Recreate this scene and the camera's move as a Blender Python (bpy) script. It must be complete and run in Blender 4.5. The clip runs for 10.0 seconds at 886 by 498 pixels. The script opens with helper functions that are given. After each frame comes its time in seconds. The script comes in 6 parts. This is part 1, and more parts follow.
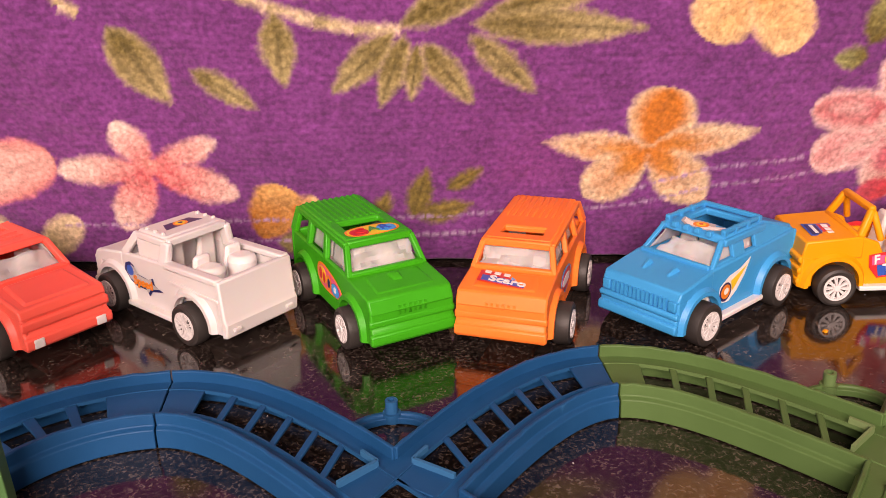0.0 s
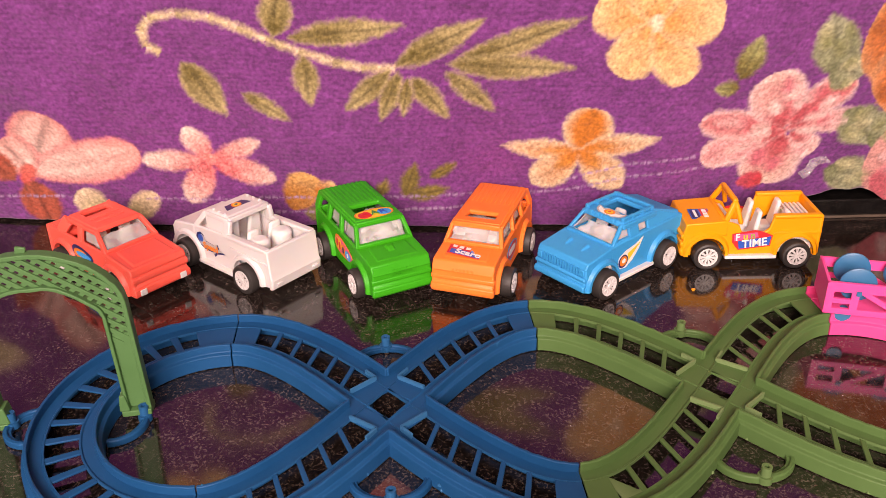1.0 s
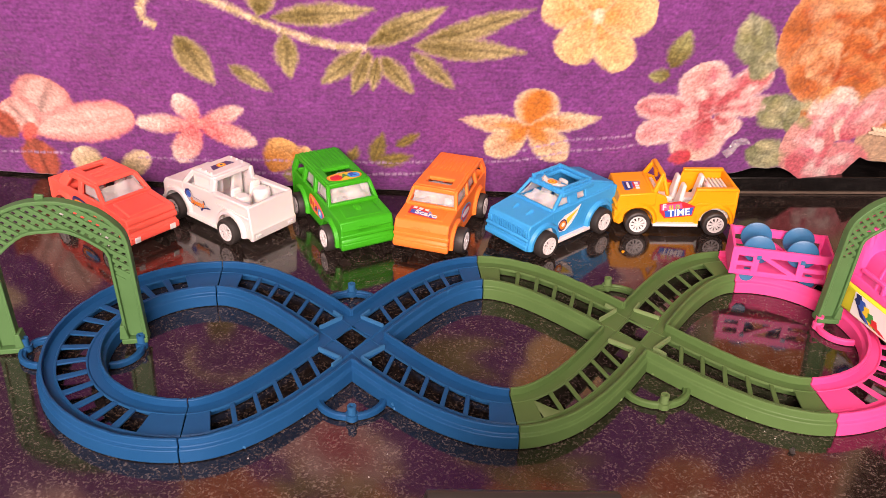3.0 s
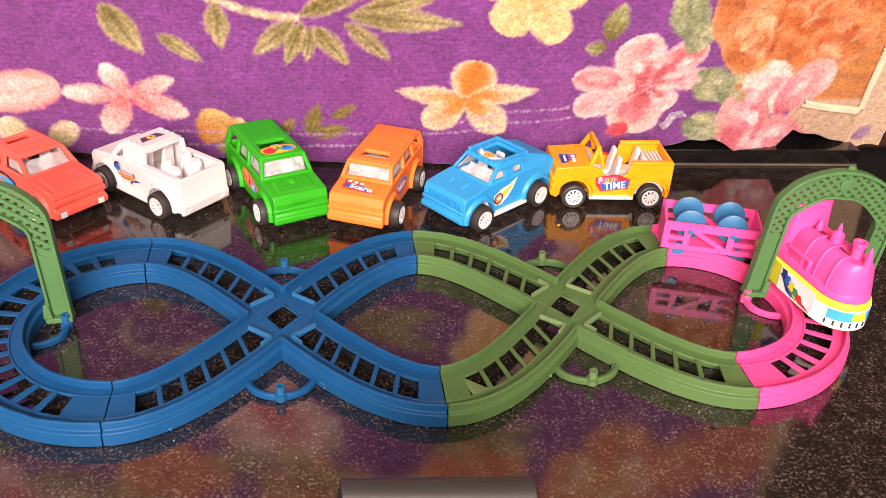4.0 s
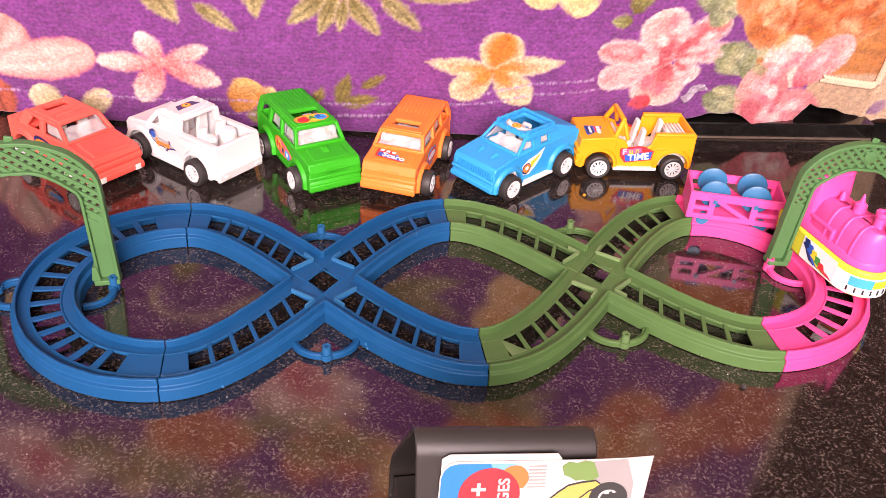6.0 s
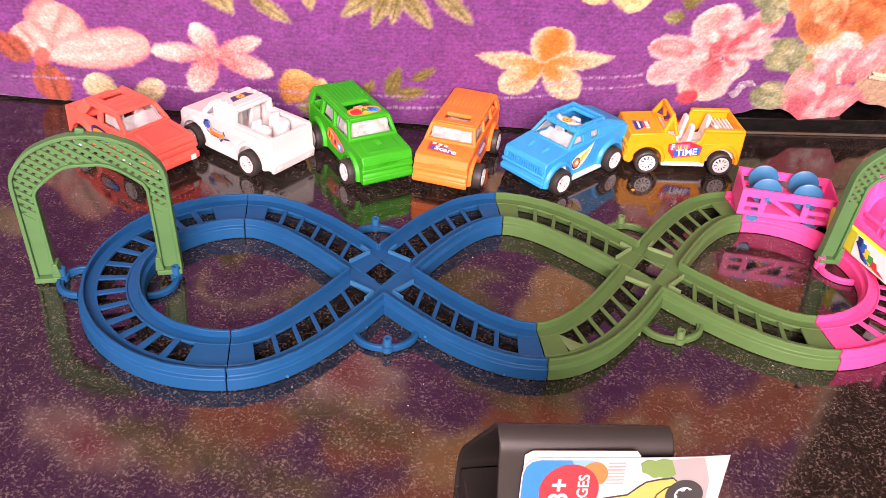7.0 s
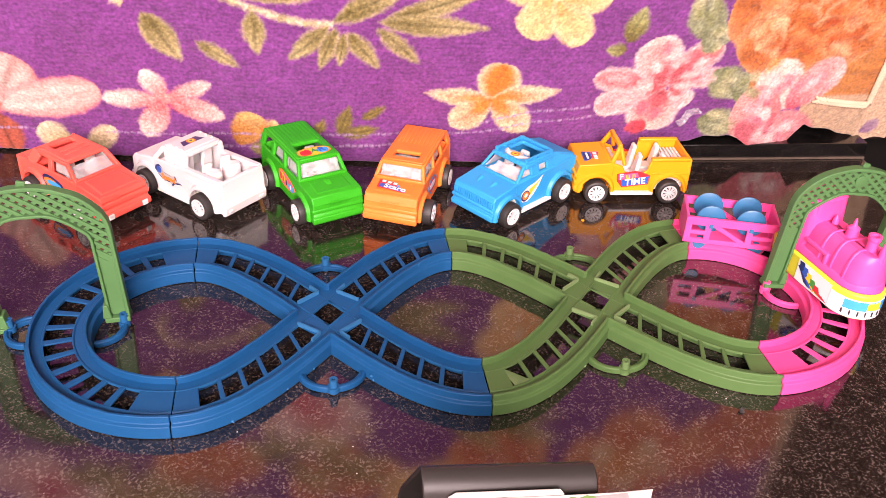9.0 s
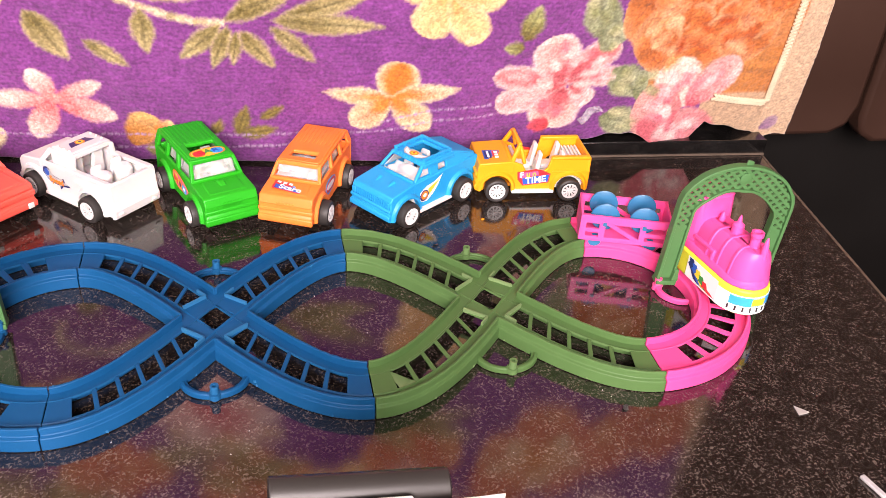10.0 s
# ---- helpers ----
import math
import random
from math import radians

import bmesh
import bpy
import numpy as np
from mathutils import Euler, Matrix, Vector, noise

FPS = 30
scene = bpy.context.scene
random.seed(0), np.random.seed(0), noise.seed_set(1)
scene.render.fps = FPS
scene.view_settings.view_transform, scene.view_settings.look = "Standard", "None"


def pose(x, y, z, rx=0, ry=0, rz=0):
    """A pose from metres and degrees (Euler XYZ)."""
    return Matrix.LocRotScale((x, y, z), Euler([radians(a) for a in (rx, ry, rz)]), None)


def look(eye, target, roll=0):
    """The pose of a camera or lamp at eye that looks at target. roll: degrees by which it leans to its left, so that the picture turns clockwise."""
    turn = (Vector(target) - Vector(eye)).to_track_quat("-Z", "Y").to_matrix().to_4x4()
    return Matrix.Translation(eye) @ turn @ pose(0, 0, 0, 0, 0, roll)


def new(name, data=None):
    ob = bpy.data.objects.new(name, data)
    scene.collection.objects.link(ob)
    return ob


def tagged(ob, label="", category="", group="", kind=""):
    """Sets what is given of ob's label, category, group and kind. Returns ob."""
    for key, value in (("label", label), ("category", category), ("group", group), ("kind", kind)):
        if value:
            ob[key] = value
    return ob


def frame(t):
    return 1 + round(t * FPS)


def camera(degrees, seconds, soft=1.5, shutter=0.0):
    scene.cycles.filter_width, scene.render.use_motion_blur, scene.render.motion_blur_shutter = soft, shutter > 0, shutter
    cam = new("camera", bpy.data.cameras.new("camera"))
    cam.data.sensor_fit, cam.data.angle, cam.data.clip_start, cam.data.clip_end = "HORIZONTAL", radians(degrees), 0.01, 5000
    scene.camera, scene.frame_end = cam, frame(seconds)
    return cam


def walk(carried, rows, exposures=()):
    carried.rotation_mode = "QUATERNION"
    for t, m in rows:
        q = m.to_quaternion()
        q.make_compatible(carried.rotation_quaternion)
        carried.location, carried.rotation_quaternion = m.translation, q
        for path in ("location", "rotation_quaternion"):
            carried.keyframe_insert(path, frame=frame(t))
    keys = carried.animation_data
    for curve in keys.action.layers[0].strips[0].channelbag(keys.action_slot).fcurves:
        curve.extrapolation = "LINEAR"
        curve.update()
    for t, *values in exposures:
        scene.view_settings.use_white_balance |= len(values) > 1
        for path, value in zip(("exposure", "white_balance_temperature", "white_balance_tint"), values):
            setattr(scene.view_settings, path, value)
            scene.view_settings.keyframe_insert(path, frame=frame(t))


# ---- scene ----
cam = camera(53.4, 10.0, soft=0.8)
PATH = [
    (0, (-0.09, -0.231, 0.187), (0.059, 1.624, -0.545), -1.2),
    (0.5, (-0.064, -0.278, 0.242), (0.091, 1.552, -0.55), -1.2),
    (1, (-0.084, -0.368, 0.29), (0.041, 1.402, -0.632), -0.7),
    (1.5, (-0.1, -0.416, 0.305), (-0.009, 1.331, -0.664), -0.5),
    (2, (-0.104, -0.422, 0.315), (-0.02, 1.317, -0.669), -0.2),
    (2.5, (-0.1, -0.427, 0.316), (0.036, 1.307, -0.67), 1.0),
    (3, (-0.081, -0.44, 0.319), (0.105, 1.294, -0.66), 1.9),
    (3.2, (-0.074, -0.437, 0.321), (0.173, 1.284, -0.667), 2.9),
    (4.3, (-0.058, -0.432, 0.327), (0.252, 1.232, -0.738), 4.0),
    (4.5, (-0.049, -0.429, 0.324), (0.297, 1.224, -0.746), 4.6),
    (5, (-0.045, -0.437, 0.331), (0.342, 1.19, -0.766), 5.1),
    (5.5, (-0.082, -0.447, 0.331), (0.266, 1.193, -0.761), 4.6),
    (5.7, (-0.089, -0.447, 0.329), (0.234, 1.198, -0.762), 4.4),
    (6.8, (-0.116, -0.446, 0.334), (0.159, 1.182, -0.795), 4.6),
    (7, (-0.122, -0.446, 0.336), (0.143, 1.184, -0.793), 4.5),
    (7.5, (-0.134, -0.447, 0.348), (0.115, 1.199, -0.759), 3.8),
    (8, (-0.127, -0.449, 0.351), (0.137, 1.209, -0.735), 3.1),
    (8.5, (-0.119, -0.443, 0.349), (0.156, 1.199, -0.759), 3.1),
    (9, (-0.097, -0.45, 0.347), (0.199, 1.208, -0.732), 3.1),
    (9.5, (-0.074, -0.452, 0.347), (0.292, 1.198, -0.722), 3.9),
    (10, (-0.059, -0.451, 0.35), (0.351, 1.181, -0.732), 4.5),
]
walk(cam, [(t, look(eye, target, roll)) for t, eye, target, roll in PATH],
     [(0.0, -0.50, 8100, 35), (0.5, -0.42, 7550, 33), (1.0, -0.36, 7900, 34), (2.5, -0.26, 7850, 36), (3.5, -0.06, 7500, 30), (4.5, 0.20, 7150, 23), (5.5, 0.21, 7000, 30), (7.5, 0.21, 7200, 39), (8.5, 0.21, 7200, 39), (10.0, 0.22, 6750, 23)])

# ---------- world and light ----------
world = bpy.data.worlds.new("room_daylight")
scene.world = world
world.use_nodes = True
wn = world.node_tree.nodes
sky = wn.new("ShaderNodeTexSky")
sky.sky_type, sky.sun_disc = "NISHITA", False
sky.sun_elevation, sky.sun_rotation = radians(40), radians(200)
world.node_tree.links.new(sky.outputs[0], wn["Background"].inputs[0])
wn["Background"].inputs[1].default_value = 0.1


def area(name, m, sx, sy, watts, rgb):
    d = bpy.data.lights.new(name, "AREA")
    d.shape, d.size, d.size_y, d.energy, d.color = "RECTANGLE", sx, sy, watts, rgb
    ob = new(name, d)
    ob.matrix_world = m
    return ob


area("window_daylight", look((-0.30, -1.86, 1.00), (0.0, 0.1, 0.0)), 1.3, 1.0, 131, (1.0, 0.95, 0.91))
# Fill lamp added at the left; no window is known there.
area("side_fill_light", look((-1.86, -0.3, 1.1), (0.0, 0.1, 0.0)), 1.0, 0.9, 4, (1.0, 0.95, 0.90))

# ---------- materials ----------


def material(name, rgb, rough=0.5, metal=0.0, spots=0.12, size=400.0, bump=0.05, bump_size=900.0, coat=0.0, ior=1.5, sub=0.0):
    m = bpy.data.materials.new(name)
    m.use_nodes = True
    n, l = m.node_tree.nodes, m.node_tree.links
    b = n["Principled BSDF"]
    b.inputs["Metallic"].default_value = metal
    b.inputs["IOR"].default_value = ior
    b.inputs["Coat Weight"].default_value = coat
    b.inputs["Coat Roughness"].default_value = 0.15
    b.inputs["Subsurface Weight"].default_value = sub
    b.inputs["Subsurface Scale"].default_value = 0.002
    co = n.new("ShaderNodeTexCoord")
    big = n.new("ShaderNodeTexNoise")
    big.inputs["Scale"].default_value, big.inputs["Detail"].default_value = size * 0.12, 4
    fine = n.new("ShaderNodeTexNoise")
    fine.inputs["Scale"].default_value, fine.inputs["Detail"].default_value = bump_size, 3
    for q in (big, fine):
        l.new(co.outputs["Object"], q.inputs["Vector"])
    mix = n.new("ShaderNodeMix")
    mix.data_type = "RGBA"
    mix.inputs[6].default_value = (*[c * (1 - spots) for c in rgb], 1)
    mix.inputs[7].default_value = (*[min(1, c * (1 + spots) + 0.004) for c in rgb], 1)
    l.new(big.outputs["Fac"], mix.inputs[0])
    l.new(mix.outputs[2], b.inputs["Base Color"])
    rr = n.new("ShaderNodeMapRange")
    rr.inputs[3].default_value, rr.inputs[4].default_value = max(0.02, rough - 0.1), min(1, rough + 0.1)
    l.new(big.outputs["Fac"], rr.inputs[0])
    l.new(rr.outputs[0], b.inputs["Roughness"])
    bp = n.new("ShaderNodeBump")
    bp.inputs["Strength"].default_value, bp.inputs["Distance"].default_value = bump, 0.0004
    l.new(fine.outputs["Fac"], bp.inputs["Height"])
    l.new(bp.outputs[0], b.inputs["Normal"])
    return m


def granite(name, base, grain, rough, amount):
    """Polished dark granite: small crooked grey-brown grains under a slightly dusty gloss."""
    m = material(name, base, rough, 0.0, 0.3, 200, 0.02, 700)
    n, l = m.node_tree.nodes, m.node_tree.links
    b = n["Principled BSDF"]
    b.inputs["IOR"].default_value = 1.80
    co = [q for q in n if q.bl_idname == "ShaderNodeTexCoord"][0]

    def noise_tex(scale, detail, bent=0.0):
        q = n.new("ShaderNodeTexNoise")
        q.inputs["Scale"].default_value, q.inputs["Detail"].default_value, q.inputs["Distortion"].default_value = scale, detail, bent
        l.new(co.outputs["Object"], q.inputs["Vector"])
        return q

    crystals, clumps, haze = noise_tex(600, 2.5, 0.8), noise_tex(95, 3), noise_tex(14, 3)
    ramp = n.new("ShaderNodeValToRGB")
    e = ramp.color_ramp.elements
    e[0].position, e[1].position = 0.48, 0.70
    e[0].color, e[1].color = (*base, 1), (*grain, 1)
    l.new(crystals.outputs["Fac"], ramp.inputs[0])
    dim = n.new("ShaderNodeMapRange")
    dim.inputs[1].default_value, dim.inputs[2].default_value = 0.35, 0.65
    dim.inputs[3].default_value, dim.inputs[4].default_value = 1.0 - amount, 1.0 + amount
    l.new(clumps.outputs["Fac"], dim.inputs[0])
    tint = n.new("ShaderNodeMix")
    tint.data_type, tint.blend_type = "RGBA", "MULTIPLY"
    tint.inputs[0].default_value = 1.0
    l.new(ramp.outputs[0], tint.inputs[6])
    l.new(dim.outputs[0], tint.inputs[7])
    l.new(tint.outputs[2], b.inputs["Base Color"])
    rr = n.new("ShaderNodeMapRange")
    rr.inputs[3].default_value, rr.inputs[4].default_value = rough * 0.6, rough * 1.6
    l.new(haze.outputs["Fac"], rr.inputs[0])
    l.new(rr.outputs[0], b.inputs["Roughness"])
    return m


GRANITE = granite("black_granite", (0.0095, 0.0062, 0.0052), (0.082, 0.064, 0.054), 0.085, 0.45)
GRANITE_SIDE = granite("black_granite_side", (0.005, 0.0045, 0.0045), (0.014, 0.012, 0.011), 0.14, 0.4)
WOOD_DARK = material("dark_brown_laminate", (0.045, 0.020, 0.014), 0.25, 0, 0.35, 90, 0.02)
# Near black put into the colour for the unlit void past the worktop.
VOID_BLACK = material("void_black", (0.0045, 0.0035, 0.003), 0.6, 0, 0.3, 60, 0.05)
PANEL = material("dark_red_brown_panel", (0.040, 0.018, 0.012), 0.5, 0, 0.4, 60, 0.05)
EDGE = material("worn_brown_edge", (0.10, 0.07, 0.05), 0.6, 0, 0.5, 600, 0.3)
# Tones of unseen surfaces, set by how much light they should bounce.
WALL = material("bounce_wall_cream", (0.42, 0.37, 0.32), 0.8, 0, 0.06, 40, 0.15, 300)
CEIL = material("bounce_ceiling_grey", (0.40, 0.39, 0.38), 0.85, 0, 0.04, 40, 0.1, 300)
BLUE = material("blue_track_plastic", (0.001, 0.064, 0.176), 0.46, 0, 0.10, 500, 0.10, 1100)
GREEN = material("olive_green_track_plastic", (0.068, 0.138, 0.042), 0.46, 0, 0.10, 500, 0.10, 1100)
PINK = material("pink_track_plastic", (0.82, 0.072, 0.25), 0.42, 0, 0.08, 500, 0.10, 1100)
ARCH = material("leaf_green_arch_plastic", (0.058, 0.155, 0.052), 0.46, 0, 0.10, 500, 0.10, 1100)
C_RED = material("coral_red_plastic", (0.92, 0.115, 0.080), 0.40, 0, 0.06, 400, 0.04, sub=0.1)
C_WHITE = material("white_plastic", (0.62, 0.59, 0.58), 0.42, 0, 0.03, 400, 0.04, sub=0.1)
C_GREEN = material("bright_green_plastic", (0.003, 0.33, 0.009), 0.40, 0, 0.06, 400, 0.04)
C_ORANGE = material("orange_plastic", (1.0, 0.200, 0.034), 0.42, 0, 0.05, 400, 0.04, sub=0.1)
C_BLUE = material("sky_blue_plastic", (0.004, 0.285, 0.61), 0.40, 0, 0.06, 400, 0.04)
C_YELLOW = material("amber_yellow_plastic", (0.82, 0.305, 0.008), 0.40, 0, 0.05, 400, 0.04)
SEATS = material("frosted_white_plastic", (0.70, 0.67, 0.65), 0.35, 0, 0.04, 300, 0.04, sub=0.15)
RIM = material("white_rim_plastic", (0.66, 0.63, 0.62), 0.35, 0, 0.03, 400, 0.03)
RUBBER = material("black_tyre_plastic", (0.026, 0.022, 0.020), 0.55, 0, 0.3, 500, 0.15)
DARK = material("dark_axle_metal", (0.10, 0.10, 0.10), 0.4, 0.8, 0.2, 400)
T_PINK = material("hot_pink_train_plastic", (0.90, 0.085, 0.32), 0.38, 0, 0.05, 300, 0.04, sub=0.1)
T_YELLOW = material("lemon_yellow_train_plastic", (0.72, 0.70, 0.045), 0.40, 0, 0.05, 300, 0.04)
T_WHEEL = material("teal_blue_disc_plastic", (0.013, 0.135, 0.28), 0.40, 0, 0.08, 300, 0.04)
BLACK = material("satin_black_plastic", (0.020, 0.016, 0.014), 0.38, 0, 0.3, 150, 0.06, 700)
for m_ in (VOID_BLACK, PANEL):
    m_.node_tree.nodes["Principled BSDF"].inputs["Specular IOR Level"].default_value = 0.15
for m_ in (C_RED, C_GREEN, C_ORANGE, C_BLUE, C_YELLOW, T_PINK, T_YELLOW):
    m_.node_tree.nodes["Principled BSDF"].inputs["Specular IOR Level"].default_value = 0.30
def pale_edges(m, pale):
    """Moulded plastic whose sharp edges are tinted paler."""
    n, l = m.node_tree.nodes, m.node_tree.links
    b = n["Principled BSDF"]
    b.inputs["Specular IOR Level"].default_value = 0.15
    src = b.inputs["Base Color"].links[0].from_socket
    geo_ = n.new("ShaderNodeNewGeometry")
    edge_fac = n.new("ShaderNodeMapRange")
    edge_fac.inputs[1].default_value, edge_fac.inputs[2].default_value = 0.58, 0.74
    edge_fac.inputs[3].default_value, edge_fac.inputs[4].default_value = 0.0, 0.55
    l.new(geo_.outputs["Pointiness"], edge_fac.inputs[0])
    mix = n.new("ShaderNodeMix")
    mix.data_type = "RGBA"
    l.new(edge_fac.outputs[0], mix.inputs[0])
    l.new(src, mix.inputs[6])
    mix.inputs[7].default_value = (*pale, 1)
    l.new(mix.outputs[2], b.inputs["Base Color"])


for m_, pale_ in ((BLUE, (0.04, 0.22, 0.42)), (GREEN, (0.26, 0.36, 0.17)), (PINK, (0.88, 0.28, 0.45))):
    pale_edges(m_, pale_)
ARCH.node_tree.nodes["Principled BSDF"].inputs["Specular IOR Level"].default_value = 0.25
STICK = {k: material("sticker_" + k, c, 0.35, 0, 0.05, 300, 0.02) for k, c in {
    "white": (0.78, 0.76, 0.74), "red": (0.62, 0.03, 0.035), "blue": (0.02, 0.09, 0.42), "navy": (0.012, 0.018, 0.11),
    "sky": (0.02, 0.33, 0.75), "orange": (0.80, 0.22, 0.02), "yellow": (0.80, 0.55, 0.03), "green": (0.03, 0.25, 0.05),
    "grey": (0.42, 0.40, 0.40), "black": (0.012, 0.012, 0.014), "leaf": (0.16, 0.42, 0.05), "lime": (0.25, 0.42, 0.08), "pink": (0.75, 0.10, 0.25)}.items()}
# Card and inks darkened: shade on the card is put into their colour.
CARD = material("shaded_coated_card", (0.37, 0.345, 0.32), 0.5, 0, 0.05, 200, 0.03)
SHADED_INK = {k: material("shaded_card_ink_" + k, c, 0.5, 0, 0.10, 300, 0.02) for k, c in {
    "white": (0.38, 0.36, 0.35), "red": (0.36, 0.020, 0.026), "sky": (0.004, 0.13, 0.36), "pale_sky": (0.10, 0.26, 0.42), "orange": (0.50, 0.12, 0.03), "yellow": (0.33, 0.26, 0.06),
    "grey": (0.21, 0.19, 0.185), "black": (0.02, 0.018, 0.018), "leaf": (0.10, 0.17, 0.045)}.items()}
BRAID = material("cream_braid_trim", (0.62, 0.48, 0.33), 0.85, 0, 0.2, 500, 0.5, 1500)

# ---------- mesh helpers ----------


def part(name, bm, mat, parent=None, label="", bevel=0.0, smooth=35):
    me = bpy.data.meshes.new(name)
    bmesh.ops.recalc_face_normals(bm, faces=bm.faces)
    bm.to_mesh(me)
    bm.free()
    me.materials.append(mat)
    if smooth:
        me.polygons.foreach_set("use_smooth", [True] * len(me.polygons))
        me.set_sharp_from_angle(angle=radians(smooth))
    ob = new(name, me)
    if parent is not None:
        ob.parent = parent
    if label:
        tagged(ob, label)
    if bevel:
        md = ob.modifiers.new("rounded", "BEVEL")
        md.width, md.segments, md.limit_method, md.angle_limit = bevel, 2, "ANGLE", radians(40)
    return ob


def empty(name, m, label, category, group=""):
    ob = new(name)
    ob.empty_display_size = 0.01
    ob.matrix_world = m
    return tagged(ob, label, category, group)


def solid(bm, low, high):
    """A closed solid between two rings of points of the same length."""
    a = [bm.verts.new(p) for p in low]
    b = [bm.verts.new(p) for p in high]
    k = len(a)
    bm.faces.new(a[::-1])
    bm.faces.new(b)
    for i in range(k):
        bm.faces.new((a[i], a[(i + 1) % k], b[(i + 1) % k], b[i]))


def box(bm, x0, x1, y0, y1, z0, z1, tx=0.0, ty=0.0):
    """A box; its top is drawn in by tx and ty on each side."""
    solid(bm, [(x0, y0, z0), (x1, y0, z0), (x1, y1, z0), (x0, y1, z0)],
          [(x0 + tx, y0 + ty, z1), (x1 - tx, y0 + ty, z1), (x1 - tx, y1 - ty, z1), (x0 + tx, y1 - ty, z1)])


def prism(bm, poly, y0, y1):
    """A side outline in x and z, drawn out along y."""
    solid(bm, [(x, y0, z) for x, z in poly], [(x, y1, z) for x, z in poly])


def plate(bm, poly, z0, z1):
    solid(bm, [(x, y, z0) for x, y in poly], [(x, y, z1) for x, y in poly])


def beam(bm, p, q, w, h, up=(0, 0, 1)):
    p, q = Vector(p), Vector(q)
    d = (q - p).normalized()
    s = d.cross(Vector(up))
    s = s.normalized() if s.length > 1e-5 else Vector((1, 0, 0))
    u = s.cross(d).normalized()
    ring = [s * (w / 2) + u * (h / 2), s * (-w / 2) + u * (h / 2), s * (-w / 2) - u * (h / 2), s * (w / 2) - u * (h / 2)]
    solid(bm, [p + r for r in ring], [q + r for r in ring])


def tube(bm, c, r, z0, z1, k=16, hole=0.0):
    ring = [(math.cos(2 * math.pi * i / k), math.sin(2 * math.pi * i / k)) for i in range(k)]
    if not hole:
        plate(bm, [(c[0] + r * a, c[1] + r * b) for a, b in ring], z0, z1)
        return
    v = [[bm.verts.new((c[0] + q * a, c[1] + q * b, z)) for a, b in ring] for q, z in ((r, z0), (r, z1), (hole, z1), (hole, z0))]
    for j in range(4):
        for i in range(k):
            bm.faces.new((v[j][i], v[j][(i + 1) % k], v[(j + 1) % 4][(i + 1) % k], v[(j + 1) % 4][i]))


def lathe(bm, prof, k=32, axis="y"):
    """Turns a profile of (radius, along) about an axis; closed at both ends."""
    rows = []
    for r, a in prof:
        row = []
        for i in range(k):
            c, s = math.cos(2 * math.pi * i / k), math.sin(2 * math.pi * i / k)
            row.append(bm.verts.new((r * c, a, r * s) if axis == "y" else (r * c, r * s, a)))
        rows.append(row)
    for j in range(len(rows) - 1):
        for i in range(k):
            bm.faces.new((rows[j][i], rows[j][(i + 1) % k], rows[j + 1][(i + 1) % k], rows[j + 1][i]))
    bm.faces.new(rows[0])
    bm.faces.new(rows[-1][::-1])


def sweep(bm, path, section, close=False):
    """Carries a section of (offset, height) along a path of (x, y, nx, ny)."""
    rows = [[bm.verts.new((x + nx * o, y + ny * o, z)) for o, z in section] for x, y, nx, ny in path]
    k = len(section)
    m = len(rows)
    for j in range(m if close else m - 1):
        for i in range(k):
            bm.faces.new((rows[j][i], rows[j][(i + 1) % k], rows[(j + 1) % m][(i + 1) % k], rows[(j + 1) % m][i]))
    if not close:
        bm.faces.new(rows[0])
        bm.faces.new(rows[-1][::-1])


def lettering(name, body, size, mat, m, parent, depth=0.00015):
    cu = bpy.data.curves.new(name, "FONT")
    cu.body, cu.size, cu.align_x, cu.align_y, cu.extrude = body, size, "CENTER", "CENTER", depth
    cu.offset = size * 0.02
    cu.materials.append(mat)
    ob = new(name, cu)
    ob.parent = parent
    ob.matrix_local = m
    return ob


# ---------- the room ----------


def structure(name, bm, mat, label, category, **kw):
    return tagged(part(name, bm, mat, None, "", **kw), label, category, "", "structure")


bm = bmesh.new()
plate(bm, [(-1.9, -0.52), (0.3200, -0.52), (0.4190, 0.344), (-1.9, 0.344)], -0.03, 0.0)
structure("countertop", bm, GRANITE, "polished black granite worktop with fine grey flecks", "worktop", bevel=0.0015)
bm = bmesh.new()
plate(bm, [(-1.88, -0.50), (0.3000, -0.50), (0.3960, 0.340), (-1.88, 0.340)], -0.58, -0.031)
structure("counter_base", bm, VOID_BLACK, "base under the worktop, blackened like the void", "cabinet base")
bm = bmesh.new()
beam(bm, (0.3215, -0.52, -0.0035), (0.4202, 0.344, -0.0035), 0.0024, 0.0060)
structure("edge_trim", bm, EDGE, "worn brown edge strip along the granite", "trim", bevel=0.0008)
# Painted black so the gap beside the blanket stays dark.
bm = bmesh.new()
box(bm, -1.95, 1.00, 0.400, 0.46, -0.6, 1.75)
structure("wall_north", bm, VOID_BLACK, "wall behind the blanket, blackened as unlit void", "wall")
bm = bmesh.new()
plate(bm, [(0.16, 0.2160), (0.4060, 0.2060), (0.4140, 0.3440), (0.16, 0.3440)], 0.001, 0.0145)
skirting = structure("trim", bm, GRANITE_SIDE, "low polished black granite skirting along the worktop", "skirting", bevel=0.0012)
bm = bmesh.new()
beam(bm, (0.16, 0.2150, 0.0011), (0.4050, 0.2050, 0.0011), 0.0022, 0.0018)
part("foot_strip", bm, EDGE, skirting, "pale thin strip along the skirting foot", 0.0004)
